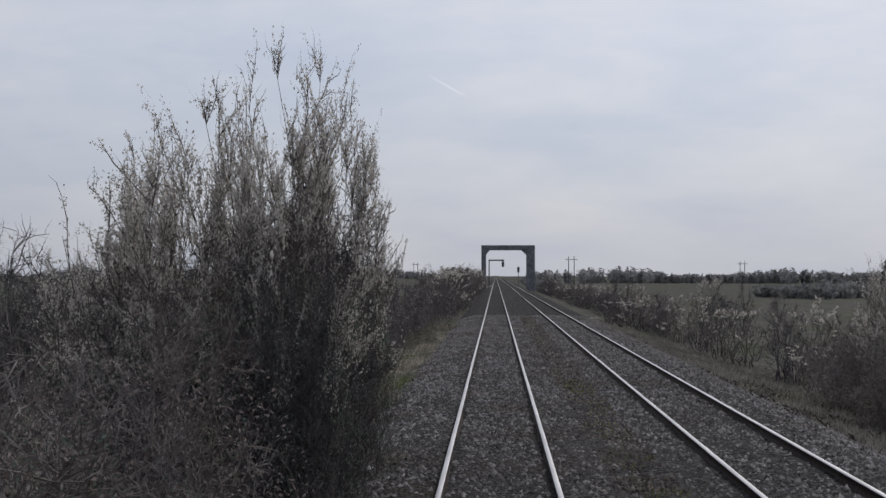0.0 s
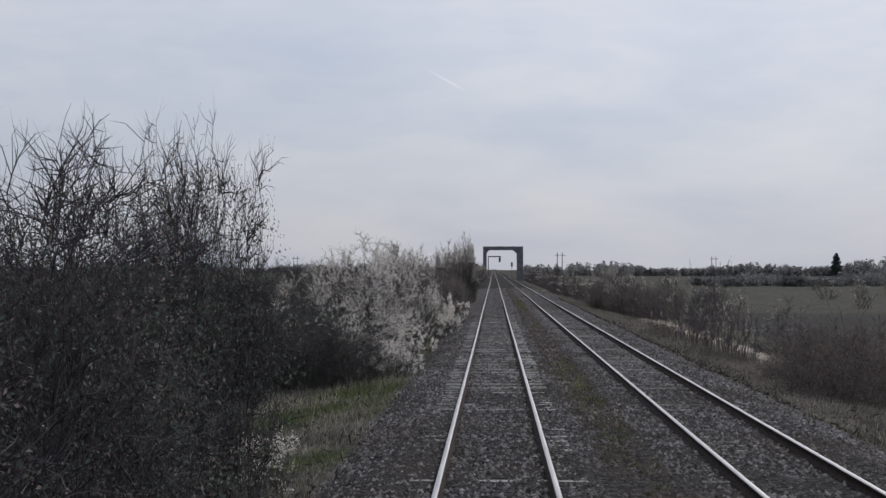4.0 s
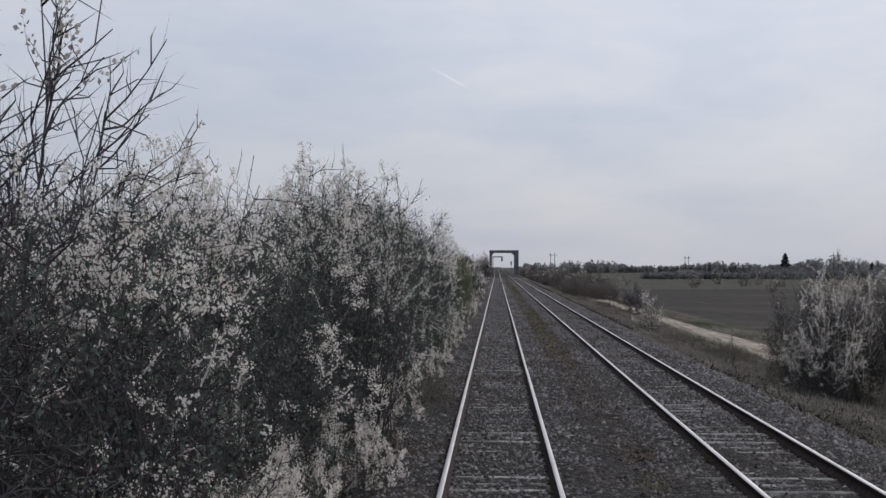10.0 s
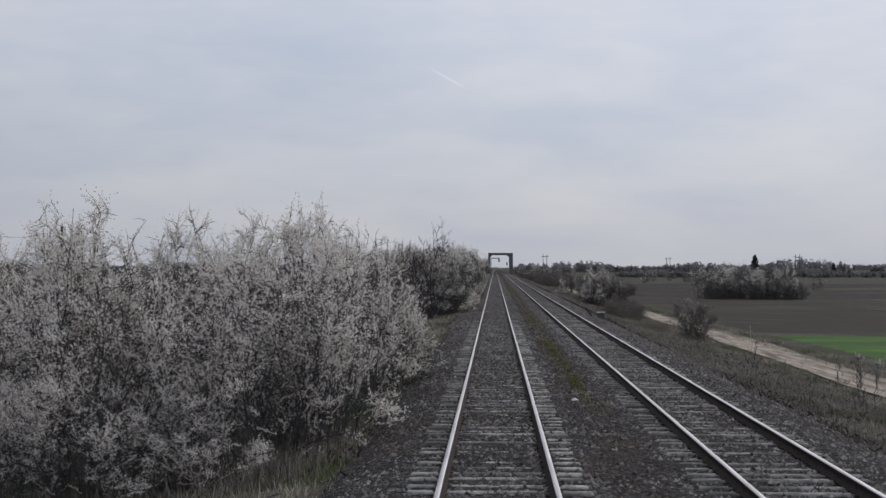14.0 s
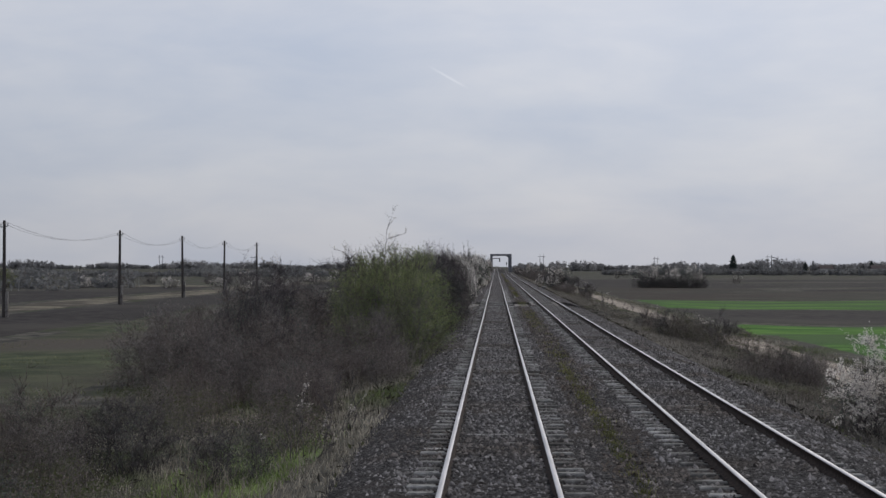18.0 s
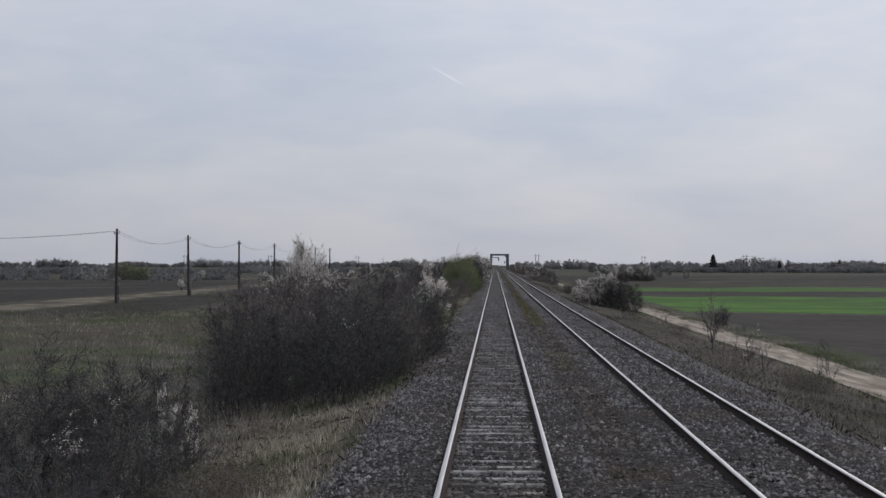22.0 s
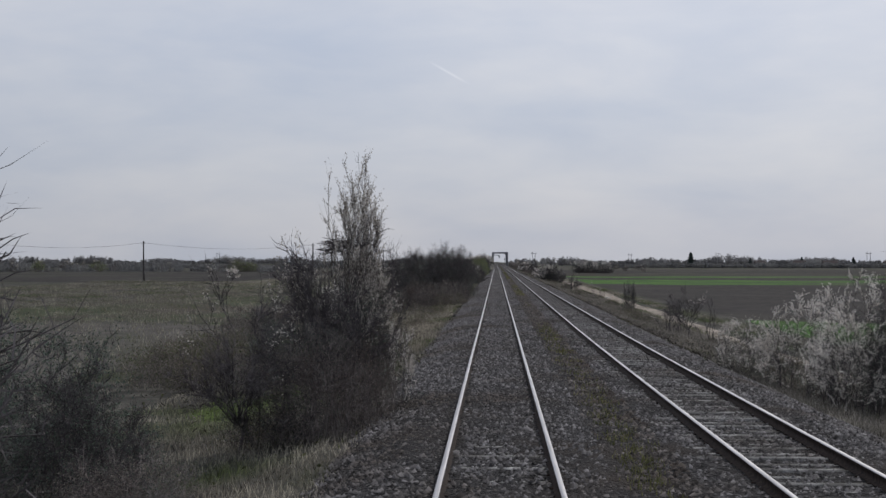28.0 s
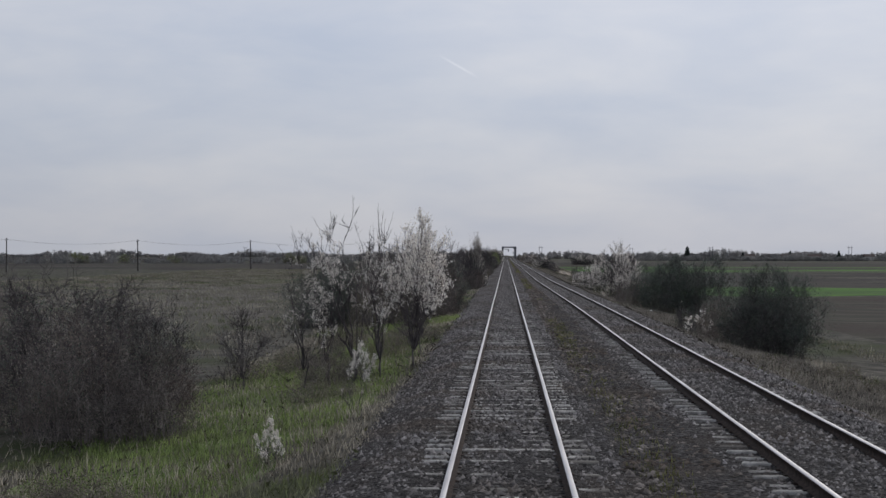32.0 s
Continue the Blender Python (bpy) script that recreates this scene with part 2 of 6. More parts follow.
M_WHITE = material("chipped_white_paint", (0.55, 0.55, 0.54), (0.78, 0.78, 0.77), scale=9, rough=0.7, big=(0.3, 0.28, 0.25), big_scale=4, big_at=(0.6, 0.7))
# distance haze is put into these two pale grey-blue base colours
M_HAZYTREE = material("far_woods", (0.18, 0.18, 0.188), (0.30, 0.296, 0.296), scale=0.05, vary=0.2, island=True, thin=0.5)
M_HAZYHEDGE = material("far_hedge_in_haze", (0.12, 0.124, 0.13), (0.23, 0.23, 0.226), scale=0.08, vary=0.3, island=True, thin=0.5)
M_MEADOW = material("patchy_meadow", (0.028, 0.035, 0.020), (0.070, 0.080, 0.043), scale=0.5, bump=1.0, bump_scale=3, big=(0.060, 0.052, 0.043), big_scale=0.07, big_at=(0.42, 0.58), grain_at=(0.36, 0.64))
M_CONIFER = material("conifer_needles", (0.03, 0.042, 0.04), (0.07, 0.085, 0.078), scale=1, vary=0.4, island=True)
M_PLASTIC = material("white_plastic_litter", (0.6, 0.6, 0.6), (0.8, 0.8, 0.8), scale=8, rough=0.5)
M_HOUSEWALL = material("pale_render", (0.30, 0.29, 0.28), (0.42, 0.41, 0.40), scale=1)
M_ROOF = material("dark_roof_tile", (0.06, 0.05, 0.05), (0.11, 0.09, 0.085), scale=2)
M_WATER = material("puddle_water", (0.20, 0.18, 0.16), (0.24, 0.22, 0.20), rough=0.08)


# ---- mesh helpers ----
def mesh_of(name, verts, faces, mat, smooth=False):
    me = bpy.data.meshes.new(name)
    verts = np.asarray(verts, dtype=np.float32).reshape(-1, 3)
    faces = np.asarray(faces, dtype=np.int32)
    n, k = faces.shape
    me.vertices.add(len(verts))
    me.vertices.foreach_set("co", verts.ravel())
    me.loops.add(n * k)
    me.loops.foreach_set("vertex_index", faces.ravel())
    me.polygons.add(n)
    me.polygons.foreach_set("loop_start", np.arange(0, n * k, k, dtype=np.int32))
    me.polygons.foreach_set("loop_total", np.full(n, k, dtype=np.int32))
    me.update(calc_edges=True)
    me.materials.append(mat)
    if smooth:
        me.polygons.foreach_set("use_smooth", np.ones(n, dtype=bool))
    return me


def child(name, me, parent, label=""):
    ob = new(name, me)
    ob.parent = parent
    return tagged(ob, label) if label else ob


def part(name, bm, mat, parent=None, label=""):
    me = bpy.data.meshes.new(name)
    bmesh.ops.recalc_face_normals(bm, faces=bm.faces)
    bm.to_mesh(me)
    bm.free()
    me.materials.append(mat)
    ob = new(name, me)
    if parent:
        ob.parent = parent
    return tagged(ob, label) if label else ob


def box(bm, x0, x1, y0, y1, z0, z1, bevel=0.0, turn=None):
    made = bmesh.ops.create_cube(bm, size=1.0)["verts"]
    for v in made:
        v.co = Vector(((x0 + x1) / 2 + v.co.x * (x1 - x0), (y0 + y1) / 2 + v.co.y * (y1 - y0), (z0 + z1) / 2 + v.co.z * (z1 - z0)))
        if turn:
            v.co = turn @ v.co
    if bevel:
        edges = list({e for v in made for e in v.link_edges})
        bmesh.ops.bevel(bm, geom=edges, offset=bevel, segments=1, affect="EDGES", profile=0.5)
    return bm


def rod(bm, p, q, r0, r1=None, sides=8):
    p, q = Vector(p), Vector(q)
    m = Matrix.Translation((p + q) / 2) @ (q - p).to_track_quat("Z", "Y").to_matrix().to_4x4()
    bmesh.ops.create_cone(bm, cap_ends=True, segments=sides, radius1=r0, radius2=r0 if r1 is None else r1, depth=(q - p).length, matrix=m)
    return bm


def tubes(p0, p1, r0, r1):
    """Three-sided tapering twigs from p0 to p1."""
    d = p1 - p0
    d = d / np.maximum(np.linalg.norm(d, axis=1, keepdims=True), 1e-6)
    ref = np.where(np.abs(d[:, 2:3]) > 0.9, np.array([[1.0, 0, 0]]), np.array([[0, 0, 1.0]]))
    u = np.cross(d, ref)
    u /= np.maximum(np.linalg.norm(u, axis=1, keepdims=True), 1e-6)
    w = np.cross(d, u)
    vs = []
    for p, r in ((p0, r0), (p1, r1)):
        for a in (0.0, 2.0944, 4.1888):
            vs.append(p + r[:, None] * (math.cos(a) * u + math.sin(a) * w))
    v = np.stack(vs, axis=1).reshape(-1, 3)
    b = np.arange(len(p0))[:, None] * 6
    f = np.concatenate([b + np.array([[i, (i + 1) % 3, 3 + (i + 1) % 3, 3 + i]]) for i in range(3)])
    return v, f


def unit(rng, n):
    d = rng.normal(size=(n, 3))
    return d / np.linalg.norm(d, axis=1, keepdims=True)


def flakes(rng, c, size):
    """Small uneven tetrahedra: blossom tufts, buds."""
    n = len(c)
    base = np.array([[1, 1, 1], [1, -1, -1], [-1, 1, -1], [-1, -1, 1]]) * 0.6
    off = base[None] * (0.6 + 0.8 * rng.random((n, 4, 1))) + 0.35 * rng.normal(size=(n, 4, 3))
    v = (c[:, None, :] + off * size[:, None, None]).reshape(-1, 3)
    b = np.arange(n)[:, None] * 4
    f = np.concatenate([b + np.array([k]) for k in ((0, 1, 2), (0, 3, 1), (0, 2, 3), (1, 3, 2))])
    return v, f


def leaves(rng, c, size, narrow=0.45):
    """Bent pointed leaves, each a folded quad."""
    n = len(c)
    d, e = unit(rng, n), unit(rng, n)
    e = np.cross(d, e)
    e /= np.maximum(np.linalg.norm(e, axis=1, keepdims=True), 1e-6)
    up = np.cross(d, e)
    s = size[:, None]
    v = np.stack([c - d * s, c + e * s * narrow + up * s * 0.25, c + d * s, c - e * s * narrow + up * s * 0.25], axis=1).reshape(-1, 3)
    b = np.arange(n)[:, None] * 4
    f = np.concatenate([b + np.array([[0, 1, 2]]), b + np.array([[0, 2, 3]])])
    return v, f


def blades(rng, base, height, width, lean=0.35):
    """Grass blades: slim three-sided spikes."""
    n = len(base)
    a = rng.random(n) * 6.283
    tip = base + np.stack([np.cos(a) * lean * height * rng.random(n), np.sin(a) * lean * height * rng.random(n), height], axis=1)
    vs = [base + np.stack([np.cos(a + k) * width, np.sin(a + k) * width, np.zeros(n)], axis=1) for k in (0.0, 2.09, 4.19)]
    v = np.stack([*vs, tip], axis=1).reshape(-1, 3)
    b = np.arange(n)[:, None] * 4
    f = np.concatenate([b + np.array([k]) for k in ((0, 1, 3), (1, 2, 3), (2, 0, 3))])
    return v, f


# ---- the lie of the land ----
PROFILE_X = (-4000, -60, -14, -7.5, -4.6, -2.4, -1.9, 5.4, 6.1, 6.7, 7.6, 9.0, 12.5, 17.0, 30, 4000)
PROFILE_Z = (-1.3, -1.3, -1.3, -1.25, -0.85, -0.46, -0.40, -0.42, -0.56, -0.70, -0.84, -1.15, -1.85, -2.1, -2.4, -2.4)


def ground_z(x, y):
    x, y = np.asarray(x, float), np.asarray(y, float)
    z = np.interp(x, PROFILE_X, PROFILE_Z)
    far = np.clip((np.abs(x - 2) - 13.5) / 8, 0, 1) * np.clip(1.5 - np.abs(x) / 300, 0.15, 1)
    z = z + far * (0.06 * np.sin(y * 0.113 + 1.3 - x * 0.23) + 0.05 * np.sin(y * 0.061 + 0.4 + x * 0.09))
    ditch = ((y < -362) & (y > -379)) * np.clip((np.abs(x - 2) - 4.2) / 2.0, 0, 1) * np.clip(1 - (np.abs(x - 2) - 4.2) / 40, 0, 1)
    return z - 0.6 * ditch * np.clip(1 - np.abs(y + 370.5) / 8, 0, 1)


def sheet(name, xs, ys, zfun, mat):
    gx, gy = np.meshgrid(np.asarray(xs, float), np.asarray(ys, float))
    v = np.stack([gx, gy, zfun(gx, gy)], axis=-1).reshape(-1, 3)
    nx, ny = len(xs), len(ys)
    i = (np.arange(ny - 1)[:, None] * nx + np.arange(nx - 1)[None, :]).ravel()
    return new(name, mesh_of(name, v, np.stack([i, i + 1, i + nx + 1, i + nx], axis=1), mat, smooth=True))


# ---- ground, fields, road, ballast ----
GX = np.concatenate([[-4000, -1500, -600, -300, -150, -90], np.arange(-60, -16, 4), np.arange(-16, -2, 0.8), np.arange(-2, 7, 1.5), np.arange(7, 20, 0.8), np.arange(20, 64, 4), [90, 150, 300, 600, 1500, 4000]])
GY = np.concatenate([[-1400, -1000], np.arange(-930, 130, 2.0), np.arange(130, 600, 20), [700, 900, 1200, 1600, 2400, 4500]])
tagged(sheet("ground", GX, GY, ground_z, M_GROUND), "brown spring meadow with dry grass and green patches", "ground", kind="structure")


def field(label, x0, x1, y0, y1, mat, rise=0.05, ridges=0.01):
    xs = np.concatenate([np.linspace(x0, min(x1, x0 + 40), 14), np.linspace(x0 + 60, x1, 6)]) if x1 - x0 > 80 else np.linspace(x0, x1, 12)
    if x1 < 0 and x1 - x0 > 80:
        xs = np.concatenate([np.linspace(x0, x1 - 60, 6), np.linspace(x1 - 40, x1, 14)])
    ys = np.arange(y0, y1 + 0.1, 1.5)
    ob = sheet("field", xs, ys, lambda x, y: ground_z(x, y) + rise + ridges * np.sin(y * 2.1 + 0.3 * np.sin(x * 0.2)) - 0.16 * ((x <= x0) | (x >= x1) | (y <= y0) | (y >= y1 - 1.4)), mat)
    return tagged(ob, label, "field", kind="structure")


field("dark plowed field beyond the dirt road", 17.5, 420, -146, 60, M_SOIL)
field("patch of green crop beside the dirt road", 17.5, 60, -184, -148, M_CROPDULL)
field("dark plowed field beyond the dirt road", 62, 420, -184, -148, M_SOIL)
field("patchy brown and green field", 17.5, 420, -266, -186, M_CROPDULL)
field("strip of bright green young crop", 18.2, 420, -312, -268, M_CROP)
field("strip of dark plowed soil", 18.0, 420, -356, -314, M_SOIL)
field("strip of bright green young crop", 18.0, 420, -440, -358, M_CROP)
field("wide strip of dark plowed soil", 18.0, 420, -632, -442, M_SOIL)
field("strip of bright green young crop", 18.0, 420, -682, -634, M_CROP)
field("dull green field of patchy crop", 19, 420, -880, -684, M_CROPDULL)
field("dark plowed field behind the telegraph poles", -420, -50, -478, -205, M_SOIL)
field("dark plowed field before the telegraph poles", -41.5, -28, -478, -205, M_SOIL)
field("patchy green and brown meadow", -27.5, -13, -478, -290, M_MEADOW, 0.05, 0.0)
field("dark plowed field behind the clipped hedge", -41.5, -14, -204, -60, M_SOIL)
field("strip of pale stubble along the telegraph poles", -49.5, -42, -500, -60, M_STUBBLE)
field("patchy green spring meadow", -41.5, -14, -660, -480, M_MEADOW, 0.05, 0.0)
field("wide grey-brown dry meadow", -420, -12.5, -880, -662, M_DRYFIELD, 0.04, 0.0)
field("strip of pale stubble across the field", -420, -50, -200, -188, M_STUBBLE)


def road_z(x, y):
    return ground_z(x, y) + 0.06 - 0.05 * np.exp(-((x - road_mid(y)) ** 2 - 0.65) ** 2)


def road_mid(y):
    return np.interp(y, (-700, -664, -620, -573, -549, -519, -465, -384, -303, -276, -200, -141, -114, -40, 40), (12.7, 13.0, 13.6, 14.2, 14.6, 15.2, 15.7, 15.4, 15.5, 15.7, 14.8, 14.0, 14.1, 13.8, 13.6)) + 0.15 * np.sin(y * 0.067)


def strip(name, mid, half, y0, y1, step, zfun, mat, lanes=9):
    ys = np.arange(y0, y1, step)
    v, f = [], []
    for j, y in enumerate(ys):
        edge = half * (1 + 0.10 * math.sin(y * 0.17) + 0.04 * math.sin(y * 0.41))
        for i in range(lanes):
            x = mid(y) + edge * (2 * i / (lanes - 1) - 1)
            v.append((x, y, float(zfun(x, y))))
    n = lanes
    i = (np.arange(len(ys) - 1)[:, None] * n + np.arange(n - 1)[None, :]).ravel()
    return new(name, mesh_of(name, v, np.stack([i, i + 1, i + n + 1, i + n], axis=1), mat, smooth=True))


tagged(strip("road", road_mid, 1.5, -700, 60, 1.0, road_z, M_ROAD), "pale sandy dirt road beside the railway", "road", kind="structure")

RAIL_GAP, TRACK_2 = 1.5, 3.97
# how far the ballast lies above (+) or below (-) the sleepers' tops along the way: inside each track, and at the sleepers' ends
COVER_T = (-1.5, 0, 1, 2, 3, 4, 7, 8, 9, 10, 11, 12, 13, 14, 17, 18, 19, 20, 21, 22, 23, 24, 27, 28, 29, 30, 31, 32)
COVER_Y = tuple(15 - 27.0 * t for t in COVER_T)[::-1]
BARE, PART, FULL = -0.026, 0.004, 0.030


def cover_of(code):
    return tuple({"b": BARE, "q": -0.012, "p": PART, "f": FULL}[c] for c in code)[::-1]


COVER_IN_1, COVER_IN_2 = cover_of("ffpqqfppppfppqpffqqqqffpppqp"), cover_of("ffqqqffppqqbqqpffffffpqqffff")
COVER_END_1, COVER_END_2 = cover_of("ffpbbffffffbbbbbffffpffffpqq"), cover_of("ffbbpffffppbbbbbffffffppffbb")


def track_2(y):
    """Middle of the second track: it draws away towards the journey's end."""
    s = np.clip((-np.asarray(y, float) - 690) / 112, 0, 1)
    return TRACK_2 + 0.49 * s * s * (3 - 2 * s)


BRIDGE = (-377.0, -365.0)


def cover_at(x, y, mid_2):
    """Ballast level over the sleepers' tops."""
    in_1, in_2, end_1, end_2 = (np.interp(y, COVER_Y, c) for c in (COVER_IN_1, COVER_IN_2, COVER_END_1, COVER_END_2))
    w_1, w_2 = np.clip((0.82 - np.abs(x)) / 0.1, 0, 1), np.clip((0.82 - np.abs(x - mid_2)) / 0.1, 0, 1)
    side = np.clip((x - 1.6) / 0.8, 0, 1)
    return w_1 * in_1 + w_2 * in_2 + (1 - w_1 - w_2) * (end_1 * (1 - side) + end_2 * side)


def shoulder(x, mid_2):
    """0 on the flat of the ballast, 1 at the foot of its shoulders."""
    return np.maximum(np.clip((-1.45 - x) / 1.35, 0, 1), np.clip((x - mid_2 - 1.5) / 2.2, 0, 1))


def ballast_z(x, y):
    x, y = np.asarray(x, float), np.asarray(y, float)
    mid_2 = track_2(y)
    s = shoulder(x, mid_2)
    wave = 0.006 * np.sin(y * 4.3 + x * 9) + 0.006 * np.sin(y * 0.9 + x * 3)
    patch = np.sin(0.55 * y + 1.3 * np.sin(1.7 * x)) * np.sin(0.23 * y + 2.1 * x) + 0.7 * np.sin(1.9 * y + 3.1 * x) * np.sin(2.7 * x - 0.4 * y)
    top = -0.172 + cover_at(x, y, mid_2) + wave + 0.012 * patch - 0.03 * np.exp(-((x - 1.98) / 0.5) ** 2)
    return top * (1 - s) + (ground_z(x, y) - 0.06) * s


def surface_z(x, y):
    return np.maximum(ballast_z(x, y), ground_z(x, y))


BX = np.concatenate([np.linspace(-2.85, -1.6, 7), np.linspace(-1.4, 5.6, 50), np.linspace(5.8, 8.3, 11)])
for y0, y1 in ((-900, BRIDGE[0]), (BRIDGE[1], 900)):
    skirt = lambda x, y, a=y0, b=y1: np.where((y < a) | (y > b), -1.0, ballast_z(x, y))
    ys = np.concatenate([np.arange(y0, min(y1, 60), 0.37), np.arange(max(y0, 60), y1, 6), [y1]]) if y1 > 60 else np.append(np.arange(y0, y1, 0.37), y1)
    ys = np.concatenate([[y0 - 0.05], ys, [y1 + 0.05]])
    tagged(sheet("ballast", BX, ys, skirt, M_BALLAST), "grey-brown crushed stone ballast of the double track, darkened as gap shade", "ballast", kind="structure")

# ---- the two tracks ----
HEAD = [(-0.036, -0.012), (-0.034, -0.004), (-0.026, 0.0), (0.026, 0.0), (0.034, -0.004), (0.036, -0.012)]
BODY = [(0.036, -0.012), (0.034, -0.042), (0.010, -0.055), (0.009, -0.13), (0.07, -0.155), (0.07, -0.168),
        (-0.07, -0.168), (-0.07, -0.155), (-0.009, -0.13), (-0.010, -0.055), (-0.034, -0.042), (-0.036, -0.012)]


def swept(profile, x, ys):
    n = len(profile)
    v = [(x + px + 0.004 * math.sin(y * 0.09) + (float(track_2(y)) - TRACK_2 if x > 2 else 0.0), y, pz) for y in ys for px, pz in profile]
    i = (np.arange(len(ys) - 1)[:, None] * n + np.arange(n - 1)[None, :]).ravel()
    return np.array(v), np.stack([i, i + 1, i + n + 1, i + n], axis=1)


def sleeper_mesh(name, mat, length=2.5, wide=0.23, deep=0.2):
    bm = bmesh.new()
    box(bm, -length / 2, length / 2, -wide / 2, wide / 2, -deep, 0.0)
    for v in bm.verts:
        if v.co.z > -0.01:
            v.co.y *= 0.76
            if abs(v.co.x) > 1:
                v.co.x *= 0.985
    bm.faces.ensure_lookup_table()
    bmesh.ops.bevel(bm, geom=[e for e in bm.edges if min(v.co.z for v in e.verts) > -0.01], offset=0.018, segments=1, affect="EDGES")
    me = bpy.data.meshes.new(name)
    bm.to_mesh(me)
    bm.free()
    me.materials.append(mat)
    return me


SLEEPER, TIMBER = sleeper_mesh("sleeper", M_SLEEPER), sleeper_mesh("bridge_sleeper", M_TIMBER, 2.6, 0.3, 0.24)
RAIL_Y = np.concatenate([np.arange(-900, 60, 6.0), np.arange(60, 1500, 40.0)])
rng = np.random.default_rng(5)


def joined_copies(me, mats):
    """One mesh out of many placed copies of a small one."""
    n = len(me.vertices)
    co = np.empty(n * 3, dtype=np.float32)
    me.vertices.foreach_get("co", co)
    co = co.reshape(-1, 3)
    me.calc_loop_triangles()
    tri = np.empty(len(me.loop_triangles) * 3, dtype=np.int32)
    me.loop_triangles.foreach_get("vertices", tri)
    tri = tri.reshape(-1, 3)
    v = np.concatenate([co + np.array(p) for p in mats])
    f = np.concatenate([tri + k * n for k in range(len(mats))])
    return v, f


for x, label in ((0.0, "single railway track with shiny worn rails on concrete sleepers"), (TRACK_2, "parallel railway track with rails on half-buried concrete sleepers")):
    track = tagged(new("railway_track"), label, "track", "railway tracks")
    for side in (-1, 1):
        rail = child("rail", mesh_of("rail", *swept(BODY, x + side * RAIL_GAP / 2, RAIL_Y), M_RAIL), track, "rusty steel rail")
        child("running_surface", mesh_of("running_surface", *swept(HEAD, x + side * RAIL_GAP / 2, RAIL_Y), M_RAILTOP), rail, "polished rail head")
    rest, count = [], 0
    plates = []
    for k in range(1640):
        y = 80.0 - 0.6 * k + 0.03 * math.sin(k * 2.7)
        if y < -880:
            break
        on_bridge = BRIDGE[0] < y < BRIDGE[1]
        z = -0.172 + 0.010 * math.sin(k * 0.7) + 0.010 * math.sin(k * 2.9)
        x = float(track_2(y)) if x > 2 else 0.0
        plates += [(x + s * RAIL_GAP / 2, y, -0.165) for s in (-1, 1)]
        if on_bridge or -560 < y < -390:
            ob = child("bridge_sleeper" if on_bridge else "sleeper", TIMBER if on_bridge else SLEEPER, track, "dark tarred timber sleeper" if on_bridge else "")
            ob.location, ob.rotation_euler = (x + 0.03 * math.sin(k * 5.1), y, z), (0, 0, 0.012 * math.sin(k * 3.3))
        else:
            rest.append((x + 0.03 * math.sin(k * 5.1), y, z))
    tagged(child("sleepers", mesh_of("sleepers", *joined_copies(SLEEPER, rest), M_SLEEPER), track), kind="stuff")
    bm = bmesh.new()
    box(bm, -0.11, 0.11, -0.05, 0.05, -0.02, 0.012)
    clip = bpy.data.meshes.new("rail_fastening")
    bm.to_mesh(clip)
    bm.free()
    tagged(child("rail_fastenings", mesh_of("rail_fastenings", *joined_copies(clip, plates), M_RAIL), track), kind="stuff")


# ---- shrubs and small trees ----
def wander(rng, p, d, length, pieces, wild, up=0.0):
    """Polyline points of many twigs at once: start p, way d, uneven."""
    pts = [p]
    for _ in range(pieces):
        d = d + wild * rng.normal(size=d.shape) + np.array([0, 0, up])
        d = d / np.linalg.norm(d, axis=1, keepdims=True)
        pts.append(pts[-1] + d * (length / pieces)[:, None])
    return pts, d


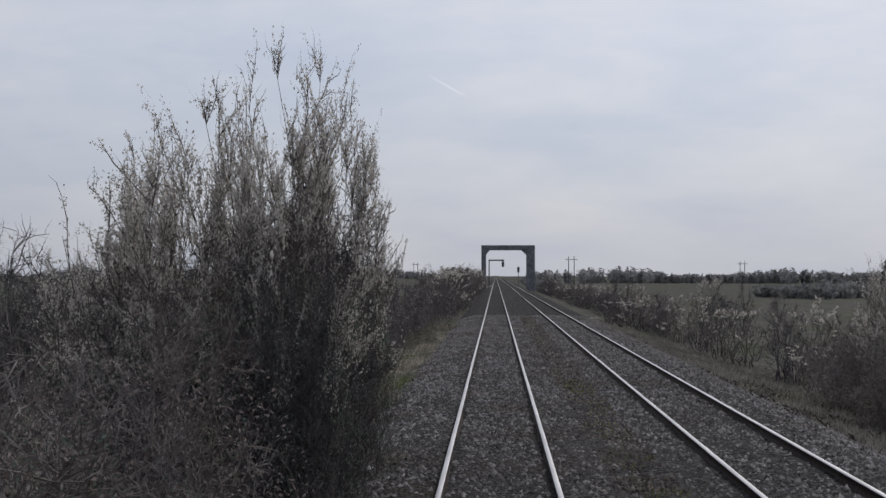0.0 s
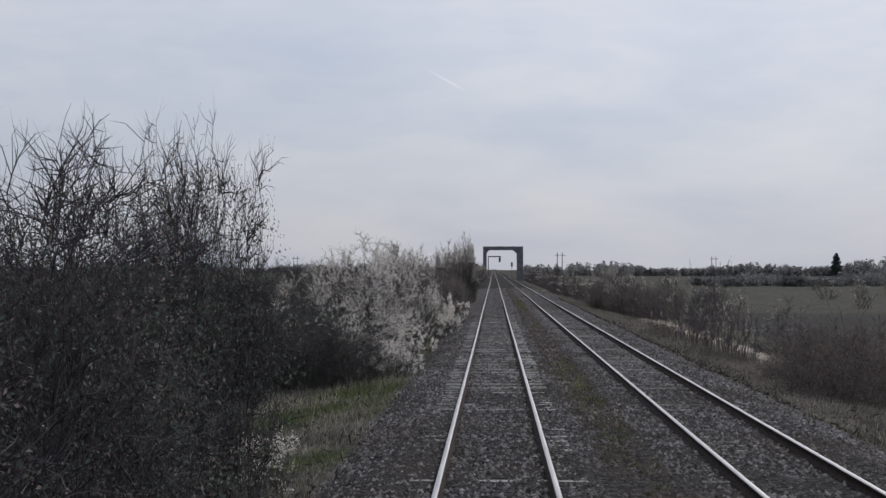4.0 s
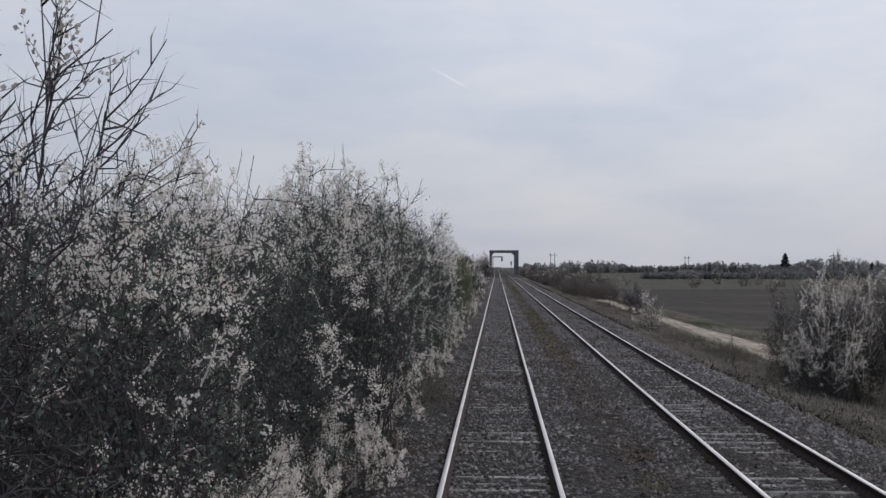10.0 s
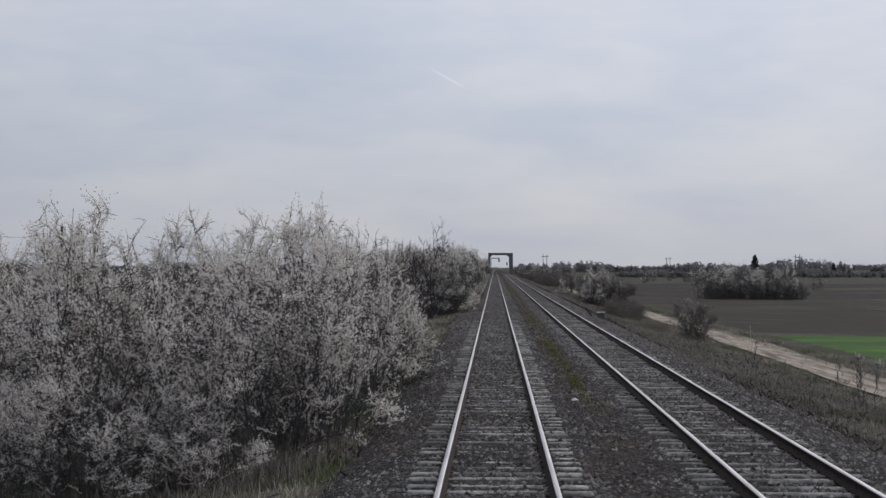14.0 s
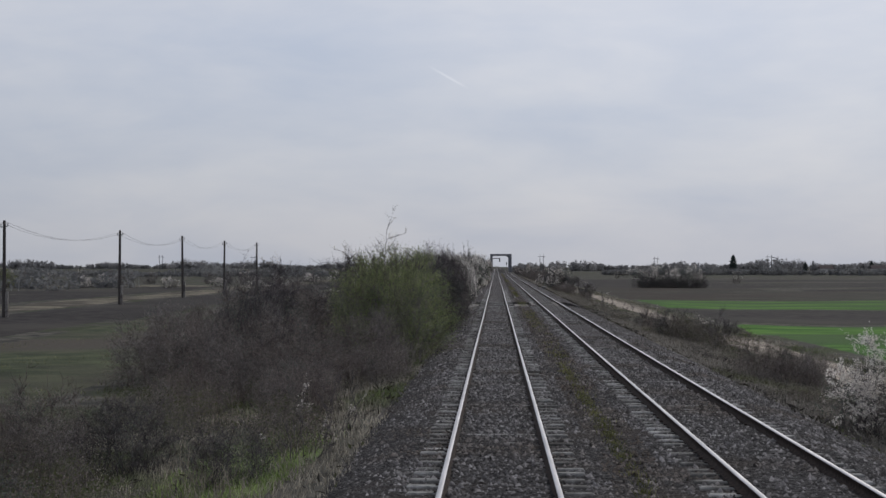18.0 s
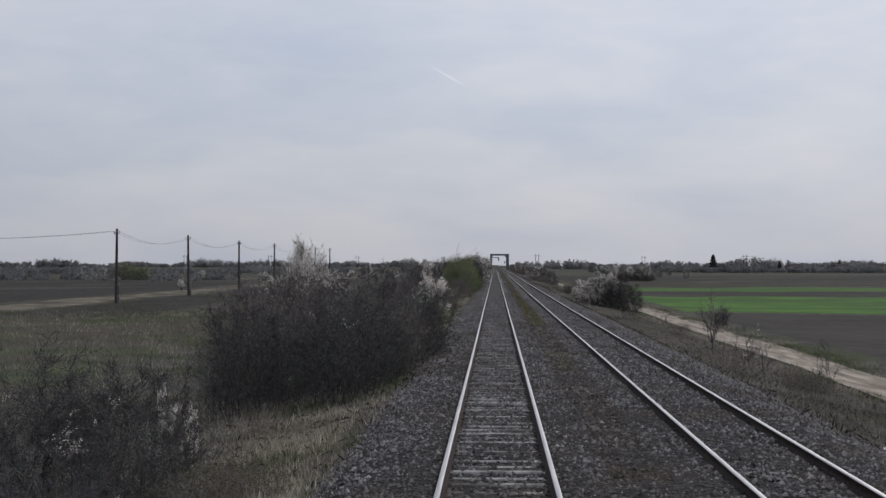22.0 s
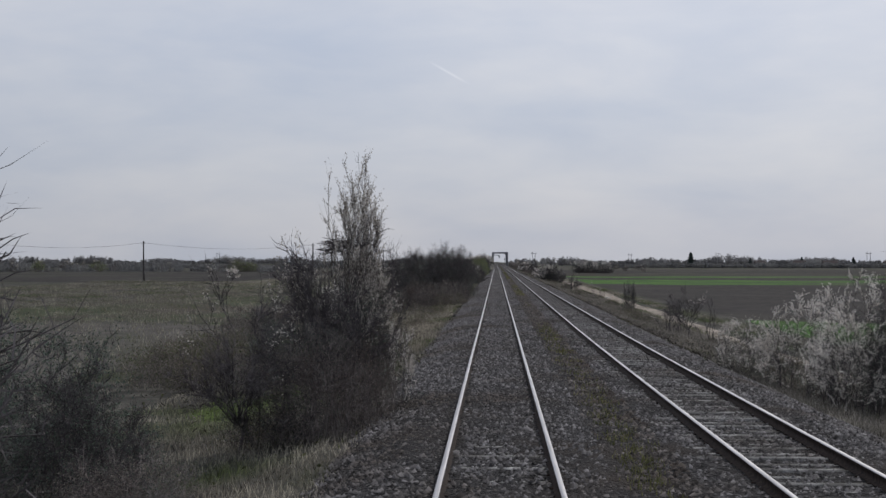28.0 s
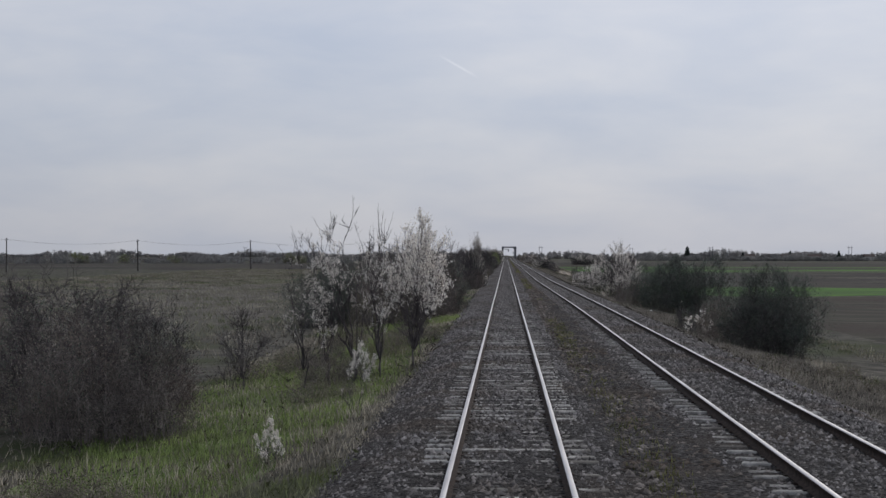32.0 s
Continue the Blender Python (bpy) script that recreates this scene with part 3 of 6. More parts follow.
def shrub_meshes(name, seed, height, radius, stems, twig_mat, boughs=10, twigs=5, wild=0.22, upright=0.5, trunk=0.0, square=2.0,
                 foliage=(), thick=0.028, low=0.15, shoots=0, tangle=0, twig_len=1.0, bough_len=1.0, foot=0.55):
    """Branches and foliage meshes of a shrub: stems fan out to an uneven envelope, boughs and twigs fill it."""
    rng = np.random.default_rng(seed)
    seg = []
    a = rng.random(stems) * 6.283
    rr = np.sqrt(rng.random(stems)) * radius * foot * (0.06 if trunk else 1)
    p = np.stack([np.cos(a) * rr, np.sin(a) * rr, np.full(stems, trunk)], axis=1)
    el = np.sqrt(rng.random(stems))
    b = a + 0.5 * rng.normal(size=stems)
    wob = 1 + 0.16 * np.sin(3 * b + seed) + 0.1 * np.sin(5 * b + 2 * seed)
    tip_r = radius * wob * el * 0.85
    tip_z = trunk + (height - trunk) * (1 - 0.75 * el ** square) * (0.78 + 0.22 * rng.random(stems))
    tip = np.stack([np.cos(b) * tip_r, np.sin(b) * tip_r, tip_z], axis=1)
    if trunk:
        pts, _ = wander(rng, np.array([[0.0, 0, -0.25]]), np.array([[0.05, 0.05, 1.0]]), np.array([trunk + 0.4]), 4, 0.06)
        for i in range(4):
            seg.append((pts[i], pts[i + 1], np.full(1, thick * (2.4 - 0.2 * i)), np.full(1, thick * (2.2 - 0.2 * i))))
    way = tip - p
    length = np.linalg.norm(way, axis=1)
    way = way / length[:, None]
    start = way + np.array([0, 0, upright])
    start /= np.linalg.norm(start, axis=1, keepdims=True)
    K = 6
    stem_pts = []
    for i in range(K + 1):
        s = i / K
        q = p + way * (length * s)[:, None] + (start - way) * (length * 0.5 * s * (1 - s))[:, None] + rng.normal(size=p.shape) * 0.035 * length[:, None] * (0 < i)
        stem_pts.append(q)
    if not trunk:
        stem_pts[0][:, 2] -= 0.3
    for i in range(K):
        seg.append((stem_pts[i], stem_pts[i + 1], np.full(stems, thick * (1 - 0.13 * i)), np.full(stems, thick * (0.87 - 0.13 * i))))
    stem_pts = np.stack(stem_pts, axis=1)
    n1 = stems * boughs
    which = np.repeat(np.arange(stems), boughs)
    s = low + (1 - low) * rng.random(n1) ** 0.5
    j = np.minimum((s * K).astype(int), K - 1)
    fr = (s * K - j)[:, None]
    q = stem_pts[which, j] * (1 - fr) + stem_pts[which, j + 1] * fr
    out = q * np.array([1, 1, 0])
    out /= np.maximum(np.linalg.norm(out, axis=1, keepdims=True), 0.05)
    d = way[which] * 0.5 + out * 0.55 + unit(rng, n1) * 0.7 + np.array([0, 0, upright * 0.9])
    d /= np.linalg.norm(d, axis=1, keepdims=True)
    ln = bough_len * radius * (0.22 + 0.3 * rng.random(n1)) * (1.1 - 0.5 * s)
    if shoots:
        top = rng.permutation(n1)[:shoots]
        q[top] = stem_pts[which[top], K - 1] * 0.5 + stem_pts[which[top], K] * 0.5
        d[top] = np.array([0, 0, 1.0]) + 0.35 * rng.normal(size=(shoots, 3)) + 0.4 * out[top]
        d[top] /= np.linalg.norm(d[top], axis=1, keepdims=True)
        ln[top] = height * (0.08 + 0.15 * rng.random(shoots))
    pts, dend = wander(rng, q, d, ln, 3, wild, upright * 0.12)
    for i in range(3):
        seg.append((pts[i], pts[i + 1], np.full(n1, thick * (0.42 - 0.08 * i)), np.full(n1, thick * (0.34 - 0.08 * i))))
    n2 = n1 * twigs
    w2 = np.repeat(np.arange(n1), twigs)
    s2 = rng.random(n2)
    P = np.stack(pts, axis=1)
    j2 = np.minimum((s2 * 3).astype(int), 2)
    fr2 = (s2 * 3 - j2)[:, None]
    q2 = P[w2, j2] * (1 - fr2) + P[w2, j2 + 1] * fr2
    d2 = d[w2] * 0.6 + unit(rng, n2) * 0.8 + np.array([0, 0, upright * 0.5])
    d2 /= np.linalg.norm(d2, axis=1, keepdims=True)
    l2 = twig_len * radius * (0.08 + 0.16 * rng.random(n2))
    e2 = q2 + d2 * l2[:, None]
    v, f = tubes(*(np.concatenate([g[k] for g in seg]) for k in range(4)))
    f = np.concatenate([f[:, [0, 1, 2]], f[:, [0, 2, 3]]])
    if tangle:
        a = rng.random(tangle) * 6.283
        r = np.sqrt(rng.random(tangle)) * radius * 0.8
        c = np.stack([np.cos(a) * r, np.sin(a) * r, height * (0.02 + 0.72 * rng.random(tangle)) * (1 - 0.35 * (r / radius) ** 2)], axis=1)
        dd = unit(rng, tangle) * (radius * (0.05 + 0.08 * rng.random(tangle)))[:, None]
        q2, e2 = np.concatenate([c - dd, q2]), np.concatenate([c + dd, e2])
    sv, sf = spikes(rng, q2, e2, np.full(len(q2), thick * 0.25))
    q2, e2 = q2[tangle:], e2[tangle:]
    f = np.concatenate([f, sf + len(v)])
    v = np.concatenate([v, sv])
    v[v[:, 2] < -0.3, 2] = -0.3
    made = [("wood", mesh_of(name + "_wood", v, f, twig_mat), "")]
    for fname, kind, count, size, mat, label, span in foliage:
        lo, hi = span
        if kind == "rod":
            chosen = rng.permutation(n1)
            mid = P[chosen, 2]
            chosen = chosen[np.argsort(-(np.maximum(np.hypot(mid[:, 0], mid[:, 1]) / radius, mid[:, 2] / height) + 0.9 * rng.random(n1)))]
            chosen = chosen[(P[chosen, 2, 2] > lo * height)][:max(1, count // 34)]
            pick = np.repeat(chosen, 34)
            s3 = 0.6 + 2.4 * rng.random(len(pick)) ** 0.9
            j3 = np.minimum(s3.astype(int), 2)
            fr3 = (s3 - j3)[:, None]
            c = P[pick, j3] * (1 - fr3) + P[pick, j3 + 1] * fr3 + rng.normal(size=(len(pick), 3)) * 0.024
            vv, ff = leaves(rng, c, size * (0.6 + 0.8 * rng.random(len(c))), 0.85)
            core = [tubes(P[chosen, i], P[chosen, i + 1], np.full(len(chosen), size * (0.0, 0.2, 0.7)[i]), np.full(len(chosen), size * (0.0, 0.7, 0.2)[i])) for i in (1, 2)]
            for cv, cf in core:
                ff = np.concatenate([ff, cf[:, [0, 1, 2]] + len(vv), cf[:, [0, 2, 3]] + len(vv)])
                vv = np.concatenate([vv, cv])
            made.append((fname, mesh_of(name + "_" + fname, vv, ff, mat), label))
            continue
        if kind == "inner":
            a = rng.random(count) * 6.283
            el = rng.random(count)
            r = np.sqrt(el) * radius * (0.92 + 0.14 * np.sin(3 * a + seed) + 0.08 * np.sin(5 * a + 2 * seed))
            c = np.stack([np.cos(a) * r, np.sin(a) * r, height * hi * (lo + (1 - lo) * rng.random(count) ** 0.8) * (1 - 0.5 * el ** (0.5 * square))], axis=1)
            c += 0.1 * np.sin(c[:, [1, 2, 0]] * 7 + seed) + 0.04 * rng.normal(size=c.shape)
            vv, ff = leaves(rng, c, size * (0.6 + 0.8 * rng.random(count)), 0.5)
            made.append((fname, mesh_of(name + "_" + fname, vv, ff, mat), label))
            continue
        per = {"spray": 11, "cluster": 22}.get(kind, 2)
        m = q2 * 0.4 + e2 * 0.6
        patch = np.sin(m[:, 0] * 2.3 + seed) + np.sin(m[:, 1] * 2.9 + 2 * seed) + np.sin(m[:, 2] * 3.1 + seed)
        good = np.nonzero((m[:, 2] > lo * height) & (m[:, 2] < hi * height))[0]
        shell = np.maximum(np.hypot(m[:, 0], m[:, 1]) / radius, m[:, 2] / height) + 0.35 * m[:, 2] / height
        if kind == "cluster":
            patch = 1.9 * patch
        push = 4.0 if kind in ("spray", "cluster") else 0.0
        good = good[np.argsort(-(patch[good] + 3.0 * rng.random(len(good)) + push * np.minimum(shell[good], 1.2)))]
        good = good[:max(1, count // per)]
        pick = np.repeat(good, max(per, count // max(1, len(good))))
        along = 0.15 + 0.95 * rng.random((len(pick), 1))
        if kind == "cluster":
            along = 0.75 + 0.1 * rng.random((len(pick), 1))
        c = q2[pick] + (e2 - q2)[pick] * along + rng.normal(size=(len(pick), 3)) * {"spray": 0.022, "cluster": 0.032}.get(kind, 0.05)
        sz = size * (0.6 + 0.8 * rng.random(len(c)))
        vv, ff = flakes(rng, c, sz) if kind == "flake" else leaves(rng, c, sz, 0.45 if kind == "leaf" else 0.85)
        made.append((fname, mesh_of(name + "_" + fname, vv, ff, mat), label))
    return made


def spikes(rng, p0, p1, r):
    """Crooked pointed twigs: a tapering bent blade of three faces each."""
    d = p1 - p0
    u = np.cross(d, unit(rng, len(p0)))
    u /= np.maximum(np.linalg.norm(u, axis=1, keepdims=True), 1e-6)
    ln = np.linalg.norm(d, axis=1, keepdims=True)
    s = 0.35 + 0.3 * rng.random((len(p0), 1))
    mid = p0 + d * s + unit(rng, len(p0)) * ln * 0.14
    r = r[:, None]
    v = np.stack([p0 - u * r, p0 + u * r, mid + u * r * 0.75, mid - u * r * 0.75, p1], axis=1).reshape(-1, 3)
    b = np.arange(len(p0))[:, None] * 5
    return v, np.concatenate([b + np.array([k]) for k in ((0, 1, 2), (0, 2, 3), (3, 2, 4))])


def kind_of(name, variants, **settings):
    return [shrub_meshes(name, 11 * k + len(name) * 7, **settings) for k in range(variants)]


KINDS = {
    # hedge_blossom: dark filler leaves are added inside as the crown's inner shade
    "hedge_blossom": kind_of("blossom_shrub", 5, height=4.2, radius=1.9, stems=26, twig_mat=M_TWIGDARK, boughs=11, twigs=6, wild=0.34, upright=0.3, square=9.0, low=0.0, shoots=4, thick=0.018, tangle=2000,
                             foliage=[("inner_foliage", "inner", 4600, 0.027, M_LEAFDARK, "dark leaves added to darken the inside", (0, 0.9)), ("bough_blossom", "rod", 1300, 0.0145, M_BLOSSOM, "", (0, 1.3)), ("blossom", "cluster", 6600, 0.0140, M_BLOSSOM, "white blossom sprays", (0.0, 1.3)), ("foliage", "leaf", 1000, 0.018, M_LEAFDARK, "small dark leaves", (0, 1))]),
    "blossom": kind_of("blossom_shrub", 4, height=4.0, radius=1.9, stems=20, twig_mat=M_TWIGDARK, boughs=12, twigs=8, wild=0.34, upright=0.25, square=3.0, low=0.0, shoots=6, thick=0.018, tangle=2200,
                       foliage=[("bough_blossom", "rod", 9800, 0.0165, M_BLOSSOM, "white blossom along the boughs", (0.0, 1.3)), ("blossom", "spray", 6400, 0.0165, M_BLOSSOM, "white blossom sprays", (0.0, 1.3)), ("foliage", "inner", 1500, 0.026, M_LEAFDARK, "small dark leaves", (0, 0.7))]),
    "budding": kind_of("budding_shrub", 3, height=4.8, radius=1.7, stems=32, twig_mat=M_TWIGPALE, boughs=13, twigs=6, wild=0.22, upright=0.8, square=2.6, low=0.05, shoots=24, thick=0.022, tangle=1500,
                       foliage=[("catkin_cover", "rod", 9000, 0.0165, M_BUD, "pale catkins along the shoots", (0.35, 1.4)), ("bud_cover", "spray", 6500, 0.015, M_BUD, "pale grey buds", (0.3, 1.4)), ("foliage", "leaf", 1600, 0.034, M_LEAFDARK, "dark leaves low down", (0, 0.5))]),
    "scrub": kind_of("scrub", 5, height=2.6, radius=1.9, stems=22, twig_mat=M_TWIGBROWN, boughs=11, twigs=7, wild=0.38, upright=0.25, square=5.0, low=0.0, shoots=26, thick=0.020, tangle=2600,
                     foliage=[("foliage", "inner", 8200, 0.021, M_LEAFDRY, "dead brown leaves", (0, 0.88)), ("green_foliage", "leaf", 1300, 0.021, M_LEAFDARK, "few dark green leaves", (0, 1))]),
    "thorn": kind_of("thorn_shrub", 4, height=4.0, radius=1.9, stems=24, twig_mat=M_TWIGDARK, boughs=12, twigs=8, wild=0.36, upright=0.4, square=4.0, low=0.0, shoots=16, thick=0.020, tangle=2600,
                     foliage=[("foliage", "inner", 5600, 0.021, M_LEAFDARK, "dark green leaves", (0, 0.86)), ("dead_foliage", "leaf", 2000, 0.020, M_LEAFDRY, "dead brown leaves", (0, 0.8)), ("blossom", "spray", 66, 0.014, M_BLOSSOM, "sparse white blossom", (0, 1.1))]),
    "willow": kind_of("green_shrub", 2, height=3.6, radius=1.9, stems=24, twig_mat=M_TWIGBROWN, boughs=11, twigs=6, wild=0.22, upright=0.8, square=4.5, low=0.0, shoots=24, thick=0.022, tangle=1400,
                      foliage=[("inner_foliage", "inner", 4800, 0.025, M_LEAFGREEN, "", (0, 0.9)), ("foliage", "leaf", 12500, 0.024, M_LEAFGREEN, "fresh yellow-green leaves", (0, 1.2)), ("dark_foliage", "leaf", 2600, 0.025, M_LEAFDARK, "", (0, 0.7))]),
    "bare": kind_of("bare_tree", 4, height=4.0, radius=1.3, stems=13, twig_mat=M_TWIG, boughs=12, twigs=9, wild=0.28, upright=0.4, trunk=0.6, square=1.6, low=0.15, thick=0.021, twig_len=1.5, bough_len=1.9,
                    foliage=[("bud_cover", "spray", 320, 0.017, M_BUD, "first pale buds", (0.4, 1.3))]),
    "open_tree": kind_of("bare_tree", 2, height=4.0, radius=1.3, stems=6, twig_mat=M_TWIGDARK, boughs=7, twigs=4, wild=0.28, upright=0.7, trunk=0.5, square=1.6, low=0.15, thick=0.030, twig_len=1.0, bough_len=1.3,
                         foliage=[("bud_cover", "spray", 110, 0.013, M_BUD, "few pale buds", (0.3, 1.3))]),
    "whitetree": kind_of("blossom_tree", 3, height=3.0, radius=1.0, stems=30, twig_mat=M_TWIG, boughs=9, twigs=5, wild=0.16, upright=0.7, trunk=0.45, square=4.5, low=0.1, thick=0.015, shoots=4, tangle=100,
                         foliage=[("blossom", "spray", 9000, 0.016, M_BLOSSOM, "white blossom sprays", (0.12, 1.3))]),
    "vase_blossom": kind_of("blossom_tree", 3, height=5.0, radius=2.2, stems=46, twig_mat=M_TWIGDARK, boughs=9, twigs=5, wild=0.16, upright=0.9, square=2.2, low=0.22, thick=0.02, shoots=30, tangle=500, foot=0.16,
                            foliage=[("bough_blossom", "rod", 9000, 0.017, M_BLOSSOM, "white blossom along the boughs", (0.2, 1.3)), ("blossom", "spray", 7000, 0.017, M_BLOSSOM, "white blossom sprays", (0.16, 1.3)), ("foliage", "inner", 900, 0.03, M_LEAFGREEN, "fresh leaves at the foot", (0, 0.34))]),
    "budded_tree": kind_of("budded_tree", 3, height=5.0, radius=1.2, stems=9, twig_mat=M_TWIGDARK, boughs=9, twigs=5, wild=0.2, upright=1.0, trunk=0.7, square=2.2, low=0.12, thick=0.02, shoots=14,
                           foliage=[("bud_cover", "spray", 2300, 0.0125, M_BLOSSOM, "first pale blossom", (0.06, 0.8))]),
    "pole_sapling": kind_of("pole_sapling", 4, height=5.0, radius=0.6, stems=4, twig_mat=M_TWIGPALE, boughs=6, twigs=2, wild=0.16, upright=1.2, square=1.6, low=0.3, thick=0.02, foot=0.5),
    "leafy_thorn": kind_of("leafy_shrub", 3, height=4.0, radius=1.9, stems=26, twig_mat=M_TWIG, boughs=12, twigs=6, wild=0.36, upright=0.5, square=2.6, low=0.0, shoots=50, thick=0.02, tangle=1200,
                           foliage=[("inner_foliage", "inner", 6500, 0.026, M_LEAFDARK, "", (0, 0.92)), ("foliage", "leaf", 10500, 0.025, M_LEAFDARK, "dark bluish-green leaves", (0, 1.2))]),
    "dense_thorn": kind_of("dark_thorn_shrub", 3, height=4.0, radius=1.9, stems=36, twig_mat=M_TWIGDARK, boughs=14, twigs=9, wild=0.38, upright=0.4, square=4.5, low=0.0, shoots=14, thick=0.018, tangle=3000,
                           foliage=[("foliage", "inner", 6400, 0.020, M_LEAFDARK, "dark green leaves", (0, 0.86)), ("dead_foliage", "inner", 4600, 0.019, M_LEAFDRY, "dead brown leaves", (0, 0.86))]),
    "dry_weed": kind_of("dry_weed", 4, height=1.2, radius=0.9, stems=16, twig_mat=M_STALK, boughs=3, twigs=3, wild=0.25, upright=1.2, square=1.2, low=0.4, thick=0.011, tangle=60),
    "sapling": kind_of("sapling", 3, height=1.6, radius=0.8, stems=9, twig_mat=M_TWIG, boughs=7, twigs=4, wild=0.25, upright=0.8, square=2.0, low=0.2, thick=0.014,
                       foliage=[("bud_cover", "spray", 140, 0.016, M_BUD, "few pale buds", (0.2, 1.2))]),
    "low_blossom": kind_of("low_blossom_shrub", 3, height=1.0, radius=0.8, stems=12, twig_mat=M_TWIG, boughs=6, twigs=4, wild=0.4, upright=0.2, square=4.0, low=0.0, thick=0.014, tangle=400,
                           foliage=[("foliage", "inner", 260, 0.024, M_LEAFDARK, "small dark leaves", (0, 0.8)), ("bough_blossom", "rod", 1400, 0.017, M_BLOSSOM, "", (0, 1.3)), ("blossom", "spray", 1300, 0.016, M_BLOSSOM, "white blossom sprays", (0, 1.3))]),
    "bramble": kind_of("bramble", 4, height=0.9, radius=1.1, stems=11, twig_mat=M_TWIGBROWN, boughs=6, twigs=4, wild=0.5, upright=0.1, square=5.0, low=0.0, thick=0.012, tangle=700, shoots=8,
                       foliage=[("foliage", "inner", 2300, 0.018, M_LEAFDRY, "dead brown leaves", (0, 0.95)), ("green_foliage", "inner", 2300, 0.018, M_HERB, "dull green leaves", (0, 1))]),
    "far_thorn": kind_of("thorn_shrub", 3, height=4.0, radius=1.9, stems=16, twig_mat=M_TWIG, boughs=8, twigs=3, wild=0.33, upright=0.5, square=4.0, low=0.0, thick=0.04, tangle=500,
                         foliage=[("foliage", "leaf", 500, 0.06, M_LEAFDRY, "dead brown leaves", (0, 1.0))]),
    "far_budding": kind_of("budding_shrub", 3, height=4.8, radius=1.7, stems=18, twig_mat=M_TWIGPALE, boughs=7, twigs=3, wild=0.16, upright=1.2, square=3.0, low=0.1, thick=0.034, shoots=14, tangle=300,
                           foliage=[("bud_cover", "spray", 700, 0.045, M_BUD, "pale grey buds", (0.3, 1.4))]),
}
SIZE = {"open_tree": (4.0, 1.3), "vase_blossom": (5.0, 2.2), "budded_tree": (5.0, 1.2), "pole_sapling": (5.0, 0.6), "leafy_thorn": (4.0, 1.9), "dense_thorn": (4.0, 1.9), "dry_weed": (1.2, 0.9), "hedge_blossom": (4.2, 1.9), "far_thorn": (4.0, 1.9), "far_budding": (4.8, 1.7), "blossom": (4.0, 1.9), "budding": (4.8, 1.7), "scrub": (2.6, 1.9), "thorn": (4.0, 1.9), "willow": (3.6, 1.9), "bare": (4.0, 1.3), "whitetree": (3.0, 1.0),
        "sapling": (1.6, 0.8), "low_blossom": (1.0, 0.8), "bramble": (0.9, 1.1)}
PLAIN = {"open_tree": ("bare_tree", "tree", "open leafless tree with stout dark branches"), "vase_blossom": ("blossom_tree", "tree", "many-stemmed fruit tree in full white blossom"), "budded_tree": ("budded_tree", "tree", "slim young tree with first pale blossom"), "pole_sapling": ("pole_sapling", "sapling", "tall thin leafless pole sapling"), "leafy_thorn": ("leafy_shrub", "shrub", "dense shrub with dark bluish-green leaves"),
         "dense_thorn": ("dark_thorn_bush", "shrub", "dense dark thorn bush with small leaves"), "dry_weed": ("dry_weed", "weed", "clump of pale dead weed stalks"), "hedge_blossom": ("blossom_shrub", "shrub", "blackthorn with white blossom"), "low_blossom": ("low_blossom_shrub", "shrub", "low spreading shrub in white blossom"), "bramble": ("bramble", "shrub", "low tangle of brown bramble"), "far_thorn": ("thorn_bush", "shrub", "dense dark leafless thorn bush"), "far_budding": ("budding_shrub", "shrub", "tall pale upright shrub"), "blossom": ("blossom_shrub", "shrub", "blackthorn covered in white blossom"), "budding": ("budding_shrub", "shrub", "tall upright shrub with pale buds"),
         "scrub": ("scrub_bush", "shrub", "tangled brown scrub with dead leaves"), "thorn": ("thorn_bush", "shrub", "dense dark thorn bush with few leaves"),
         "willow": ("green_shrub", "shrub", "shrub in fresh yellow-green leaf"), "bare": ("bare_tree", "tree", "small leafless tree with dark twigs"),
         "whitetree": ("blossom_tree", "tree", "small fruit tree in white blossom"), "sapling": ("sapling", "sapling", "thin leafless sapling in the dry grass")}
prng = np.random.default_rng(21)


def put(kind, x, y, h=None, w=None, where="", z=None, group=""):
    """One shrub or tree, h metres high over the ground and w metres wide."""
    H, R = SIZE[kind]
    h, w = h or H, w or 2 * R
    oname, cat, text = PLAIN[kind]
    meshes = KINDS[kind][int(prng.integers(0, len(KINDS[kind])))]
    base = tagged(new(oname), text + (" " + where if where else " beside the railway"), cat, group or "line-side " + cat + "s")
    s = w / (2 * R)
    base.location = (x, y, float(ground_z(x, y)) - 0.05 if z is None else z)
    base.rotation_euler = (0, 0, float(prng.random()) * 6.283)
    base.scale = (s, s * (0.9 + 0.2 * prng.random()), h / H)
    for pname, me, label in meshes:
        ob = child(pname, me, base, label)
        if pname != "wood" or kind == "dry_weed":
            tagged(ob, kind="stuff")
    return base


def hedge(kinds, face, y0, y1, h, w=3.2, step=2.2, where="in the clipped line-side hedge"):
    """A row of shrubs whose track side lies at x = face."""
    y = y0
    while y < y1:
        k = kinds[int(prng.integers(0, len(kinds)))]
        hh = h * (0.92 + 0.16 * prng.random())
        ww = w * (0.9 + 0.25 * prng.random())
        put(k, face - ww * 0.45 + 0.25 * prng.normal(), y + 0.4 * prng.normal(), hh, ww, where)
        y += step * (0.85 + 0.3 * prng.random())


